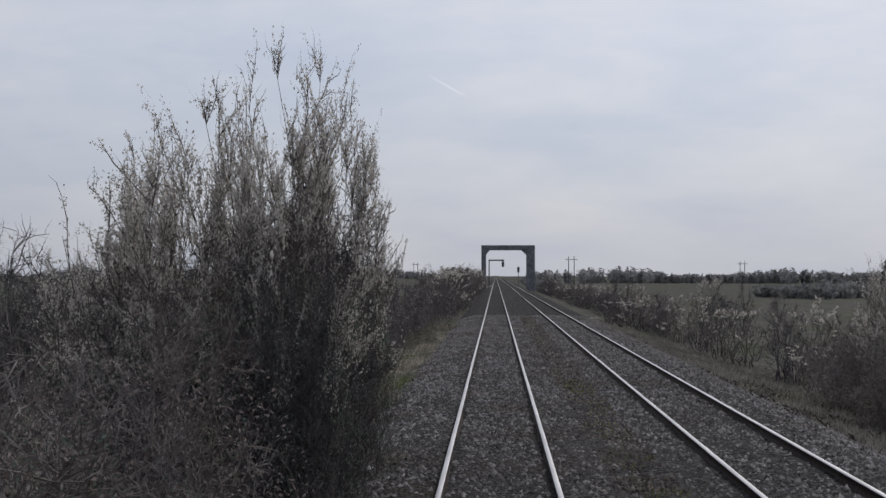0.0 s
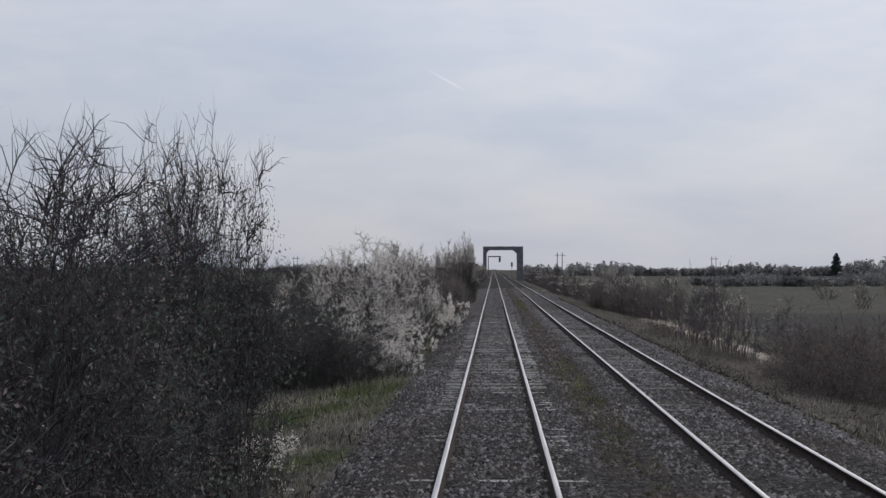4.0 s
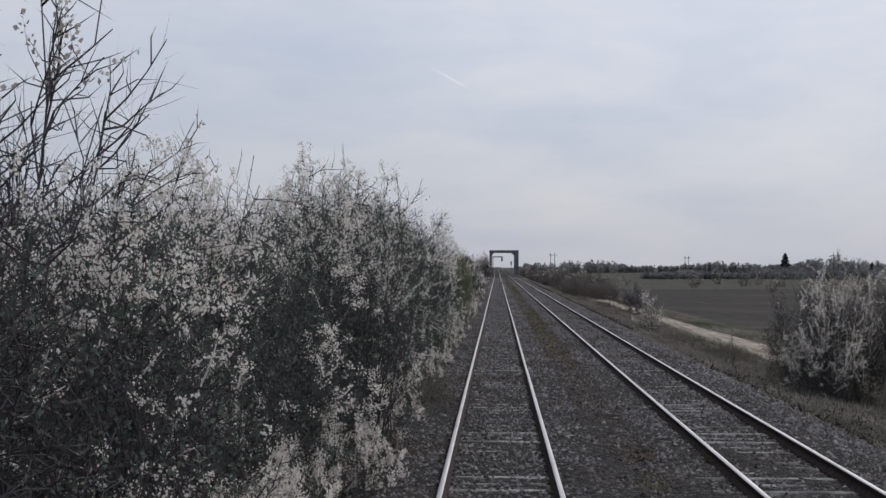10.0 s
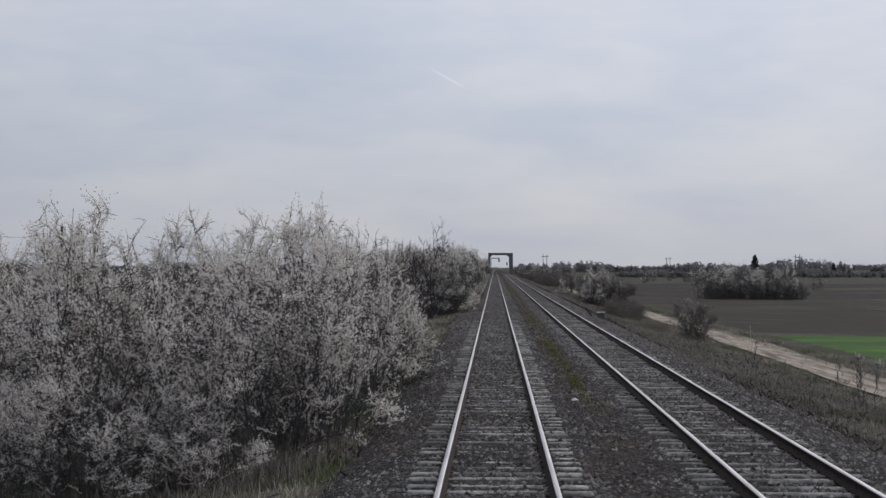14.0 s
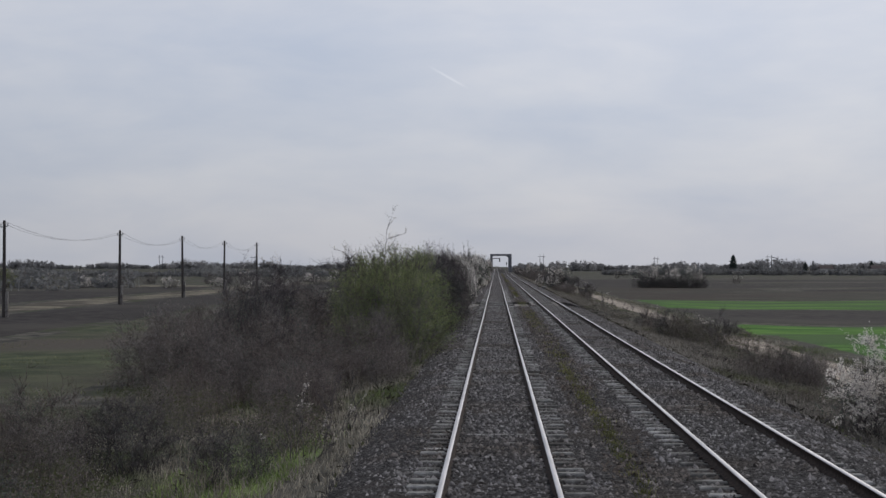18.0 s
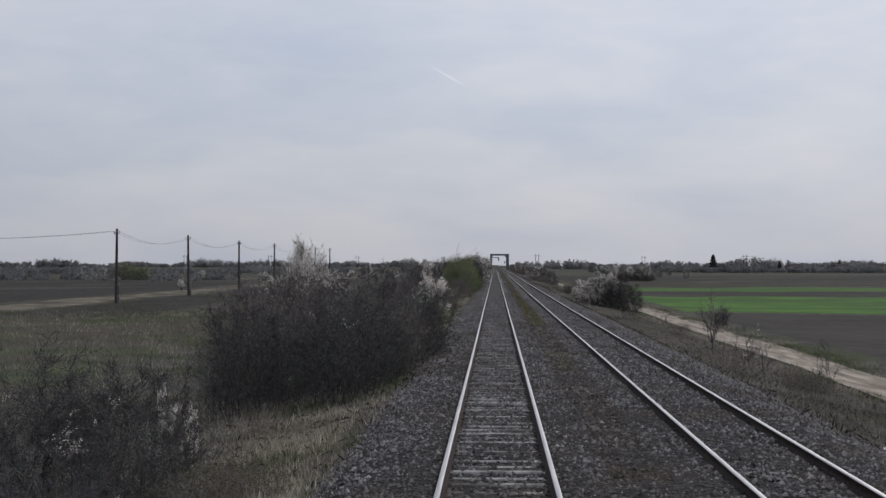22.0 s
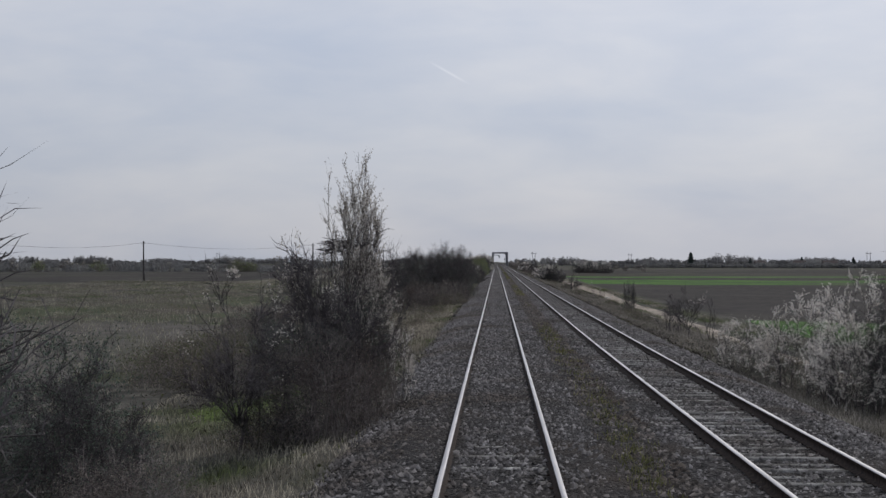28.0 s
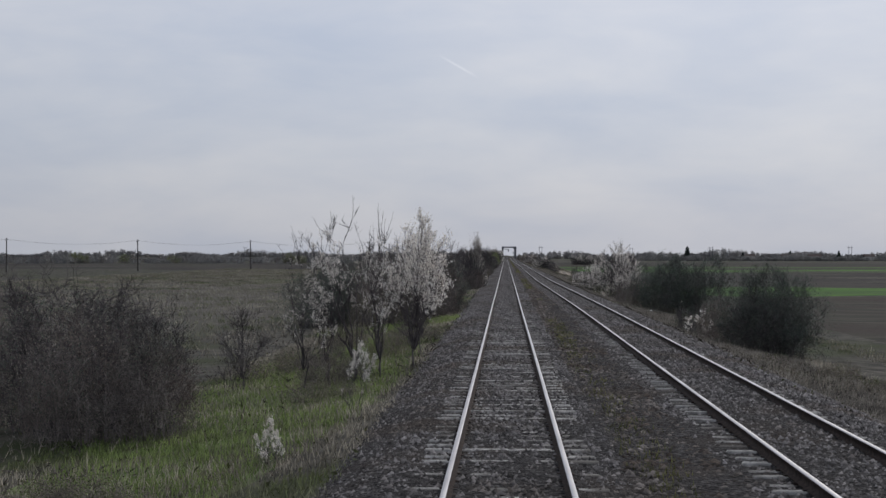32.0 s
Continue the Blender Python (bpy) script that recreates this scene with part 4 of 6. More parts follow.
def mass(kinds, xs, ys, count, h, w, where=""):
    """A loose stand of shrubs over a patch of ground."""
    for _ in range(count):
        k = kinds[int(prng.integers(0, len(kinds)))]
        x, y = xs[0] + (xs[1] - xs[0]) * prng.random(), ys[0] + (ys[1] - ys[0]) * prng.random()
        put(k, x, y, h * (0.75 + 0.5 * prng.random()), w * (0.8 + 0.4 * prng.random()), where)


# left of the track, from the gantry towards the journey's end
hedge(["far_thorn", "far_thorn", "far_budding"], -1.9, 215, 320, 4.6, 4.0, 7)
hedge(["far_budding", "far_thorn"], -2.0, 105, 210, 4.4, 4.4, 6)
hedge(["far_thorn"], -3.6, 34, 104, 3.2, 4.0, 6)
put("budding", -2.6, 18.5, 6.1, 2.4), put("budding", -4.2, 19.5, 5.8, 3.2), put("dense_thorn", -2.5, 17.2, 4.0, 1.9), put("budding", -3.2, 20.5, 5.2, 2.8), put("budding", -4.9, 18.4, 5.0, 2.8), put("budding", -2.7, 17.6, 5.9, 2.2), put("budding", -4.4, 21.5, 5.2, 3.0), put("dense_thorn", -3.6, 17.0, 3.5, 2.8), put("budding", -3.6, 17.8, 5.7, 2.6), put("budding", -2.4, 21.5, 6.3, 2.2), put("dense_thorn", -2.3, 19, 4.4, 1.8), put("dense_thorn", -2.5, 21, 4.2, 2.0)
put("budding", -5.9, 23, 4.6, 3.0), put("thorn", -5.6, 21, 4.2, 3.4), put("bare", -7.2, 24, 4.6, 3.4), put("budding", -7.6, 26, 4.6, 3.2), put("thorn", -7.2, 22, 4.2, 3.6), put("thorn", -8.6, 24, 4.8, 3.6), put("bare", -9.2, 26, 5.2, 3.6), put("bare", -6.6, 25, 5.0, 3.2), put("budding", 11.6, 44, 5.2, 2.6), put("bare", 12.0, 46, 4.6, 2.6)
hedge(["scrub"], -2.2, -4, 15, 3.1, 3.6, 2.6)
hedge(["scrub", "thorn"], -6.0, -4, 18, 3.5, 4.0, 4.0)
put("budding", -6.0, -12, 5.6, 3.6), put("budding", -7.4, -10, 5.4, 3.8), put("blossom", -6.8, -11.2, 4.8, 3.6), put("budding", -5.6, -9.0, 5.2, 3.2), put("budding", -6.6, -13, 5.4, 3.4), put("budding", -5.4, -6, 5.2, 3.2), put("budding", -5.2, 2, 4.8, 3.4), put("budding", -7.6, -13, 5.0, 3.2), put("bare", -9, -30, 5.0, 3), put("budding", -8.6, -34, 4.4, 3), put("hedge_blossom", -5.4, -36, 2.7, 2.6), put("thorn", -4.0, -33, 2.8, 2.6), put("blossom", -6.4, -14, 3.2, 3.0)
hedge(["scrub"], -3.0, -40, -14, 3.2, 3.8, 3.2)
hedge(["thorn", "budding"], -7.0, -40, -16, 3.8, 4.0, 4.0)
hedge(["thorn", "bare", "dense_thorn"], -9.6, -34, -4, 4.2, 4.0, 4.0)
put("low_blossom", -2.1, -31, 1.7, 1.9), put("low_blossom", -2.5, -31.6, 1.3, 1.5), put("low_blossom", -2.2, -34.5, 1.3, 1.2)
put("blossom", -4.6, -54, 4.9, 3.6), put("blossom", -5.4, -53, 4.7, 3.6), put("hedge_blossom", -5.4, -61, 2.6, 3.6), put("dense_thorn", -4.4, -63.6, 2.0, 2.8), put("dense_thorn", -5.6, -63.4, 2.3, 3.2), put("dense_thorn", -7.2, -62.8, 2.7, 3.6), put("thorn", -6.4, -61, 2.9, 3.6), put("dense_thorn", -7.4, -61, 3.3, 3.8), put("thorn", -6.6, -58, 3.2, 3.8), put("dense_thorn", -8.8, -57, 3.4, 4.0), put("blossom", -3.8, -50, 4.7, 3.6), put("blossom", -4.2, -45.5, 4.6, 3.4), put("thorn", -6.8, -52, 3.8, 3.8), put("low_blossom", -2.2, -41, 1.2, 1.4)
put("blossom", -3.4, -62, 2.2, 2.4), put("hedge_blossom", -7.6, -60, 2.9, 3.4), put("low_blossom", -2.5, -62.5, 1.5, 1.8), put("low_blossom", -2.9, -64, 1.2, 1.6), put("thorn", -8.0, -64, 3.4, 3.8)
put("dense_thorn", -3.8, -89, 5.6, 2.4), put("thorn", -4.1, -89.5, 5.2, 3.4), put("dense_thorn", -5.2, -91.0, 5.0, 3.6), put("dense_thorn", -6.9, -90.5, 4.8, 4.0), put("dense_thorn", -9, -89, 4.8, 4.2), put("low_blossom", -3.4, -86.5, 1.0, 1.4)
hedge(["dense_thorn"], -2.7, -106, -93, 4.6, 3.8, 2.8)
hedge(["thorn", "dense_thorn"], -6.0, -106, -94, 4.6, 4.0, 4.0)
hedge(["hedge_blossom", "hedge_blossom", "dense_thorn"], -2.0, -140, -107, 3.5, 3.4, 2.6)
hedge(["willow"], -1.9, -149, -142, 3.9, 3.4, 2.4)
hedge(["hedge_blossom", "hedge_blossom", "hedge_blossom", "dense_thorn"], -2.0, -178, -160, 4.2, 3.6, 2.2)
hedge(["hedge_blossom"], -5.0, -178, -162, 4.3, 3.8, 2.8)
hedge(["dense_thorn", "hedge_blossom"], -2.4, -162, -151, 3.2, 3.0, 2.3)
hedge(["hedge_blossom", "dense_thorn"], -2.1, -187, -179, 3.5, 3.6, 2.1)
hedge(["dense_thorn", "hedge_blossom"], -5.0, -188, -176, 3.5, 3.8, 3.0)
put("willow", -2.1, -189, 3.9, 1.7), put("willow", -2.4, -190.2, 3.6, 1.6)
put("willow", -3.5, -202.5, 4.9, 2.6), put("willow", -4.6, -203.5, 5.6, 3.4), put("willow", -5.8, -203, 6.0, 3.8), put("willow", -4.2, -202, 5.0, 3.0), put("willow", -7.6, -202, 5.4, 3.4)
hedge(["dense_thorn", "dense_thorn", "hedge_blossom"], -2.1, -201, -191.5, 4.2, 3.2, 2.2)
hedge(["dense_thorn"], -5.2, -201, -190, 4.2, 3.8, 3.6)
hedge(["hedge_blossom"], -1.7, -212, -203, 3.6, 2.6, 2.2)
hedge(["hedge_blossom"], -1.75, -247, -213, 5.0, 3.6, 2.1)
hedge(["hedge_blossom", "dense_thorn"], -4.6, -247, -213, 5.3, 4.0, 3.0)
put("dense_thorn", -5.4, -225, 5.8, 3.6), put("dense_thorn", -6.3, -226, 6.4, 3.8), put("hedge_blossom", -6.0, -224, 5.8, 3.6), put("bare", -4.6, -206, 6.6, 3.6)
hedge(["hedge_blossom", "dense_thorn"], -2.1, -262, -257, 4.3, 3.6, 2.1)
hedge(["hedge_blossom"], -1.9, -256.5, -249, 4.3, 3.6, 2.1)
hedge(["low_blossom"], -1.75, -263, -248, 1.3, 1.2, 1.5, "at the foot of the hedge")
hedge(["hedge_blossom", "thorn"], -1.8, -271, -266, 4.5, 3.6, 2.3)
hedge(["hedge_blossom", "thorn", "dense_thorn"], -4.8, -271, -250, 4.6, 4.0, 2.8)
put("bare", -4.7, -256, 7.0, 4.0), put("bare", -5.4, -257.5, 6.6, 4.4), put("open_tree", -4.1, -282.3, 6.3, 4.2), put("open_tree", -4.7, -281.8, 5.6, 4.0), put("bare", -5.4, -282, 5.4, 3.6), put("hedge_blossom", -4.8, -280, 2.4, 2.6), put("thorn", -6.4, -283, 3.4, 3.0)
for k, (x, h) in enumerate(((-3.9, 4.4), (-5.2, 5.2), (-6.6, 5.6), (-8.2, 5.7), (-9.8, 5.4), (-11.4, 4.9), (-12.8, 4.2))):
    put("budding", x - 0.3, -272.5 - 0.6 * (k % 2), h + 0.2, 3.4), put("hedge_blossom" if k < 5 else "dense_thorn", x, -274.5 - 0.8 * (k % 2), h - 0.7, 3.8), put("budding", x + 0.5, -275.5, h - 0.2, 2.8)
for k in range(4):
    put("hedge_blossom", -3.6 - 0.9 * k, -270 - 1.0 * k, 4.8, 3.4), put("thorn", -5.0 - 2 * k, -269, 5.0, 3.8)
put("hedge_blossom", -3.1, -273.8, 3.0, 2.4), put("hedge_blossom", -3.7, -276, 3.3, 3.0), put("hedge_blossom", -4.9, -276.6, 3.8, 3.4), put("hedge_blossom", -6.3, -277.4, 3.9, 3.4), put("hedge_blossom", -3.9, -278, 2.2, 2.6), put("scrub", -6.0, -279, 2.4, 3.0)
put("bare", -4.1, -317, 5.3, 2.4), put("budding", -4.3, -316.4, 5.0, 1.8), put("dense_thorn", -4.2, -316.8, 3.6, 1.7)
put("blossom", -4.2, -335.5, 3.9, 3.6), put("blossom", -6.5, -336, 4.2, 4.0), put("blossom", -3.3, -336.5, 3.0, 3.0), put("blossom", -5.4, -335.8, 5.6, 3.4), put("blossom", -4.5, -336.6, 4.6, 3.2), put("blossom", -7.0, -335.4, 5.6, 3.6), put("blossom", -2.6, -337, 2.3, 2.5), put("bare", -4.2, -335.8, 5.4, 3.6), put("bare", -6.2, -336, 5.6, 3.4)
hedge(["blossom"], -2.2, -352, -338, 4.5, 3.8, 2.6)
hedge(["blossom"], -5.4, -352, -339, 5.2, 4.0, 3.0)
hedge(["blossom"], -8.8, -352, -340, 4.8, 4.0, 3.6)
hedge(["dense_thorn"], -1.8, -418, -402, 4.1, 3.8, 2.4)
hedge(["scrub", "thorn"], -1.8, -401, -386, 4.3, 3.8, 2.6)
hedge(["thorn"], -5.0, -417, -390, 4.4, 4.0, 5)
hedge(["willow"], -2.0, -435, -425, 4.0, 3.4, 2.6)
hedge(["willow"], -3.8, -434, -426, 4.0, 2.8, 3.2)
hedge(["scrub"], -7.0, -434, -425, 3.6, 3.8, 3.4)
put("bare", -4.6, -427, 5.4, 3.4), put("bare", -5.8, -429, 5.2, 3.2), put("bare", -8.6, -427, 5.0, 3.8)
hedge(["scrub", "dense_thorn"], -6.2, -436, -427, 3.7, 4.0, 3.2)
hedge(["scrub"], -9.6, -436, -428, 2.8, 4.0, 3.6)
put("scrub", -4.2, -439.5, 2.3, 3.2), put("scrub", -6.6, -440, 2.8, 3.8), put("scrub", -9.0, -440, 2.8, 3.8), put("scrub", -3.4, -443, 1.4, 2.4), put("scrub", -5.4, -443.5, 1.8, 3.2), put("scrub", -7.8, -443, 2.2, 3.4), put("dense_thorn", -11.6, -462, 1.5, 2.2), put("bare", -8.6, -488, 1.9, 1.8), put("sapling", -10.6, -436, 2.2, 1.4), put("sapling", -3.2, -456, 1.4, 1.4), put("sapling", -3.4, -460, 1.3, 1.2), put("scrub", -8.4, -446, 1.4, 3.0)
mass(["bramble"], (-10.5, -3.4), (-470, -440), 13, 1.0, 2.4, "on the slope")
put("dense_thorn", -7.2, -458, 1.7, 2.4), put("scrub", -5.0, -450, 1.5, 2.2), put("thorn", -4.4, -462, 1.2, 1.8)
mass(["dry_weed"], (-11, -3.0), (-470, -436), 22, 1.1, 1.4, "on the slope")
put("bare", -15, -400, 4.6, 4.0), put("scrub", -8.6, -459, 2.0, 2.6), put("scrub", -4.6, -452, 1.5, 2.4), put("scrub", -9.4, -463, 2.0, 2.4)
put("whitetree", -5.6, -472, 3.0, 1.5), put("bare", -6.3, -493.5, 1.6, 1.4), put("sapling", -5.8, -493, 1.2, 1.2), put("thorn", -8.4, -470, 2.1, 1.8), put("sapling", -6.5, -487, 1.5, 1.6), put("thorn", -7.4, -467, 2.2, 3)
put("whitetree", -3.6, -509, 3.0, 2.2), put("whitetree", -3.9, -509.4, 2.8, 1.6), put("bare", -3.6, -509.3, 2.4, 1.2), put("whitetree", -5.9, -507, 2.2, 0.9), put("whitetree", -4.7, -512, 2.2, 0.7), put("sapling", -4.8, -512, 2.2, 1.0), put("whitetree", -4.4, -517, 1.3, 0.5), put("bare", -3.2, -510, 2.4, 1.6), put("bare", -2.6, -507, 1.9, 1.0)
put("dense_thorn", -5.0, -522, 2.7, 2.9), put("dense_thorn", -6.2, -521.6, 3.0, 3.0), put("thorn", -3.9, -522.5, 1.7, 2.2), put("leafy_thorn", -6.6, -520, 3.2, 3.0), put("dense_thorn", -8.4, -521, 3.0, 3.4), put("leafy_thorn", -7.6, -517, 2.8, 3.0), put("scrub", -5.6, -521, 1.8, 2.4), put("scrub", -4.4, -520, 1.7, 2.2)
put("blossom", -8.9, -526, 5.2, 3.8), put("blossom", -8.5, -526.6, 5.0, 3.6), put("blossom", -8.7, -525.4, 4.4, 4.0), put("budding", -8.7, -526.2, 5.4, 3.2)
hedge(["dense_thorn", "scrub", "thorn"], -2.1, -556, -540, 3.0, 3.4, 2.4)
hedge(["dense_thorn", "scrub"], -5.0, -556, -538, 3.4, 3.8, 3.0)
put("dense_thorn", -6.3, -569, 2.5, 3.2), put("dense_thorn", -8.4, -568, 2.7, 3.4), put("thorn", -5.6, -572, 1.7, 2.4), put("thorn", -7.2, -575, 2.0, 3.0), put("low_blossom", -6.0, -567, 1.5, 1.1), put("bare", -5.2, -577, 2.0, 2.0)
put("scrub", -4.9, -590, 2.8, 3.4), put("scrub", -6.6, -592, 3.0, 3.8), put("scrub", -4.8, -595, 2.9, 3.6), put("thorn", -8.2, -594, 3.0, 4.0), put("scrub", -7.2, -597, 3.0, 3.8), put("thorn", -10.2, -596, 3.0, 4.0)
hedge(["scrub"], -2.8, -607, -597, 3.0, 3.4, 2.4)
hedge(["scrub"], -6.2, -608, -598, 3.2, 3.6, 3.6)
hedge(["dense_thorn", "thorn"], -1.9, -638, -628, 4.3, 3.6, 2.6)
hedge(["dense_thorn"], -5.0, -640, -629, 4.9, 4.2, 3.4)
put("dense_thorn", -3.9, -633, 4.7, 3.4), put("dense_thorn", -5.6, -636, 4.8, 3.6), put("dense_thorn", -3.7, -640.5, 4.9, 4.0), put("dense_thorn", -6.0, -641, 4.8, 4.2), put("scrub", -5.6, -646, 2.4, 4.0), put("scrub", -3.4, -645, 2.1, 3.2), put("scrub", -8.4, -646, 2.3, 4.2), put("bramble", -3.2, -649, 1.0, 2.6)
hedge(["budding"], -9.2, -640, -630, 4.7, 4.0, 3.6)
put("whitetree", -10.9, -658, 2.6, 1.9), put("whitetree", -50, -479, 3.0, 3.0), put("scrub", -9.6, -689, 2.3, 4.2), put("scrub", -8.0, -690, 1.8, 3.4), put("scrub", -11.4, -688, 2.0, 3.8), put("sapling", -8.6, -688, 3.0, 2.0), put("sapling", -10.6, -688, 2.8, 1.8)
hedge(["bramble"], -4.6, -711, -699, 1.25, 3.2, 2.0, "on the slope")
hedge(["bramble"], -6.8, -711, -698, 1.35, 3.4, 2.4, "on the slope")
hedge(["bramble"], -9.4, -709, -696, 1.3, 3.4, 3.0, "on the slope")
mass(["dry_weed"], (-10, -3.6), (-712, -655), 34, 1.1, 1.5, "on the slope")
put("dense_thorn", -5.4, -708, 2.4, 3.0), put("leafy_thorn", -6.8, -709.5, 2.2, 3.0), put("scrub", -4.4, -710.5, 1.6, 2.6), put("scrub", -7.4, -700, 2.5, 3.6), put("dense_thorn", -5.9, -699, 2.2, 3.0), put("bare", -6.6, -704, 3.0, 2.6), put("low_blossom", -4.3, -709.5, 0.9, 0.9), put("low_blossom", -3.9, -709.8, 0.8, 0.6)
put("budding", -2.9, -727, 5.6, 2.4), put("bare", -3.6, -727.5, 4.4, 2.2), put("bare", -4.9, -728.5, 3.9, 2.2), put("bare", -2.6, -726.5, 4.8, 1.6), put("thorn", -4.2, -728, 2.2, 2.6), put("scrub", -3.2, -728.5, 2.2, 2.4), put("scrub", -2.9, -726.4, 2.6, 2.0), put("bare", -3.1, -727.3, 5.0, 2.6), put("blossom", -2.1, -725, 2.0, 1.0)
put("leafy_thorn", -6.4, -736, 3.3, 3.4), put("leafy_thorn", -8.4, -735, 3.6, 3.8), put("dense_thorn", -5.6, -736.6, 2.4, 2.4), put("scrub", -4.6, -738, 1.3, 2.4), put("scrub", -6.8, -713, 1.4, 2.6)
put("dense_thorn", -6.4, -748.5, 3.6, 3.6), put("thorn", -7.4, -747, 4.0, 4.0), put("dense_thorn", -8.4, -748, 3.9, 4.2), put("dense_thorn", -10.2, -747.5, 3.8, 4.2), put("bare", -7.2, -748, 5.2, 3.6), put("bare", -8.6, -748, 5.3, 4.0), put("bare", -9.8, -747, 5.0, 3.8), put("bare", -6.0, -747.5, 4.8, 3.4), put("bare", -4.5, -746.5, 5.3, 3.4), put("bare", -4.2, -747.3, 4.0, 2.4), put("dense_thorn", -7.4, -761, 2.4, 2.6)
put("bare", -5.3, -747, 5.7, 2.4), put("bare", -6.7, -747, 5.8, 2.6), put("bare", -7.9, -749, 5.6, 2.8), put("bare", -9.0, -747, 5.8, 2.6)
put("scrub", -7.4, -767, 2.3, 3.4)
hedge(["scrub", "scrub", "leafy_thorn"], -2.2, -785, -774, 3.1, 3.8, 2.4)
hedge(["scrub", "leafy_thorn"], -5.2, -785, -773, 3.5, 4.0, 2.8)
hedge(["scrub", "leafy_thorn"], -8.2, -784, -772, 3.7, 4.0, 3.2)
put("scrub", -3.6, -782.5, 3.8, 2.8), put("scrub", -6.2, -778, 3.9, 3.2), put("leafy_thorn", -8.8, -783, 3.9, 3.2), put("bramble", -4.6, -786, 1.6, 3.0), put("bramble", -7.0, -786.5, 1.8, 3.2), put("bare", -5.8, -782, 4.5, 3.2), put("bare", -8.4, -780, 4.3, 3.6), put("bare", -7.2, -777, 4.3, 3.4), put("sapling", -9.4, -784, 4.4, 2.6)
put("whitetree", -2.6, -823, 4.2, 2.2), put("whitetree", -2.8, -816, 4.3, 1.5), put("budded_tree", -4.2, -824, 5.3, 2.4), put("budded_tree", -5.0, -823.5, 5.0, 2.2), put("budded_tree", -3.7, -822, 5.0, 1.8), put("budded_tree", -5.5, -824.5, 4.6, 1.8), put("budded_tree", -3.4, -824.8, 4.4, 1.5), put("scrub", -4.8, -824, 1.2, 2.2), put("low_blossom", -3.9, -825, 1.1, 1.0), put("bare", -7.6, -822, 3.0, 1.6), put("low_blossom", -3.9, -840, 0.75, 0.6)
put("dense_thorn", -10.0, -831, 3.9, 4.2), put("dense_thorn", -8.3, -832, 3.3, 3.4), put("scrub", -7.6, -833, 2.2, 2.4), put("scrub", -9.0, -833.4, 2.9, 3.0), put("scrub", -12.5, -829, 3.3, 3.4), put("sapling", -8.0, -821, 2.0, 1.4), put("sapling", -3.2, -833, 1.2, 0.6)

# right of the second track
hedge(["far_budding", "far_thorn"], 13.4, 50, 120, 3.2, 3.6, 9)
put("scrub", 11.0, 38, 2.8, 4.2), put("scrub", 12.2, 33, 3.0, 4.4), put("scrub", 14.0, 31, 3.2, 4.6), put("scrub", 16.4, 33, 3.2, 4.8), put("scrub", 10.8, 44, 2.6, 4), put("scrub", 13.4, 37, 3.0, 4.6), put("budding", 11.8, 36, 5.4, 2.8)
put("sapling", 12.4, 2, 3.0, 1.6), put("sapling", 11.8, -3, 2.8, 1.8)
for k in range(15):
    put("pole_sapling", 9.8 + 0.55 * k % 2.3, -17 - 1.7 * k, 4.2 + 0.5 * (k * 5 % 4), 1.0 + 0.25 * (k % 3)), put("sapling", 10.1 + 0.7 * k % 2.1, -18 - 1.6 * k, 2.0 + 0.3 * (k % 3), 1.4)
for k in range(6):
    put("pole_sapling", 10.4 + 0.6 * k, -58 - 1.2 * (k % 4), 4.8 + 0.4 * (k % 3), 1.0 + 0.2 * (k % 3))
for k in range(5):
    put("scrub", 10.2 + 1.4 * k, -62 + 2.2 * (k % 3), 2.5 + 0.25 * (k % 2), 3.8), put("scrub", 11.2 + 1.3 * k, -55 + 1.8 * (k % 3), 2.4, 3.6)
put("bare", 11.7, -139, 3.9, 2.6), put("sapling", 12.0, -138.4, 2.2, 1.8), put("bare", 12.5, -138, 3.4, 2.0), put("sapling", 11.6, -118, 1.7, 1.8), put("blossom", 8.9, -182, 2.6, 2.0), put("dense_thorn", 11.2, -221, 3.6, 3.2), put("thorn", 9.9, -222, 3.8, 3.2), put("blossom", 10.0, -224, 4.2, 2.8), put("budding", 10.9, -222, 4.6, 3.0), put("thorn", 12.8, -223, 4.2, 3.0), put("bare", 13.4, -222, 4.6, 3.0), put("blossom", 11.6, -222, 4.4, 2.4)
put("scrub", 9.6, -260, 1.5, 2.6), put("scrub", 10.7, -262, 1.7, 2.8), put("scrub", 11.2, -256, 1.6, 2.6), put("scrub", 10.4, -252, 1.7, 2.8), put("scrub", 11.8, -249, 1.6, 2.8), put("bramble", 9.4, -256, 0.9, 2.4), put("bramble", 11.0, -258, 1.0, 2.4), put("scrub", 10.8, -216, 1.6, 2.4), put("scrub", 11.6, -228, 1.4, 2.4), put("sapling", 9.0, -212, 1.4, 1.6)
for k in range(6):
    put("blossom" if k % 2 else "hedge_blossom", 33.0 + 2.5 * k, -147 + (k % 3), 5.0 + 0.4 * (k % 3), 5.0, "standing alone in the field")
    put("dense_thorn", 34.0 + 2.5 * k, -150 + (k % 2), 3.0, 4.4, "standing alone in the field")
put("scrub", 11.9, -289, 1.3, 2.2), put("bare", 11.6, -289, 2.9, 2.8), put("bare", 12.2, -288.5, 2.7, 2.8), put("sapling", 11.2, -333, 2.0, 2)
put("thorn", 10.2, -402, 2.0, 3), put("scrub", 9.6, -433, 1.4, 2.6), put("bare", 11.0, -412, 2.8, 2.2)
mass(["scrub", "bramble"], (10.0, 12.6), (-446, -384), 16, 1.3, 2.8, "above the dirt road")
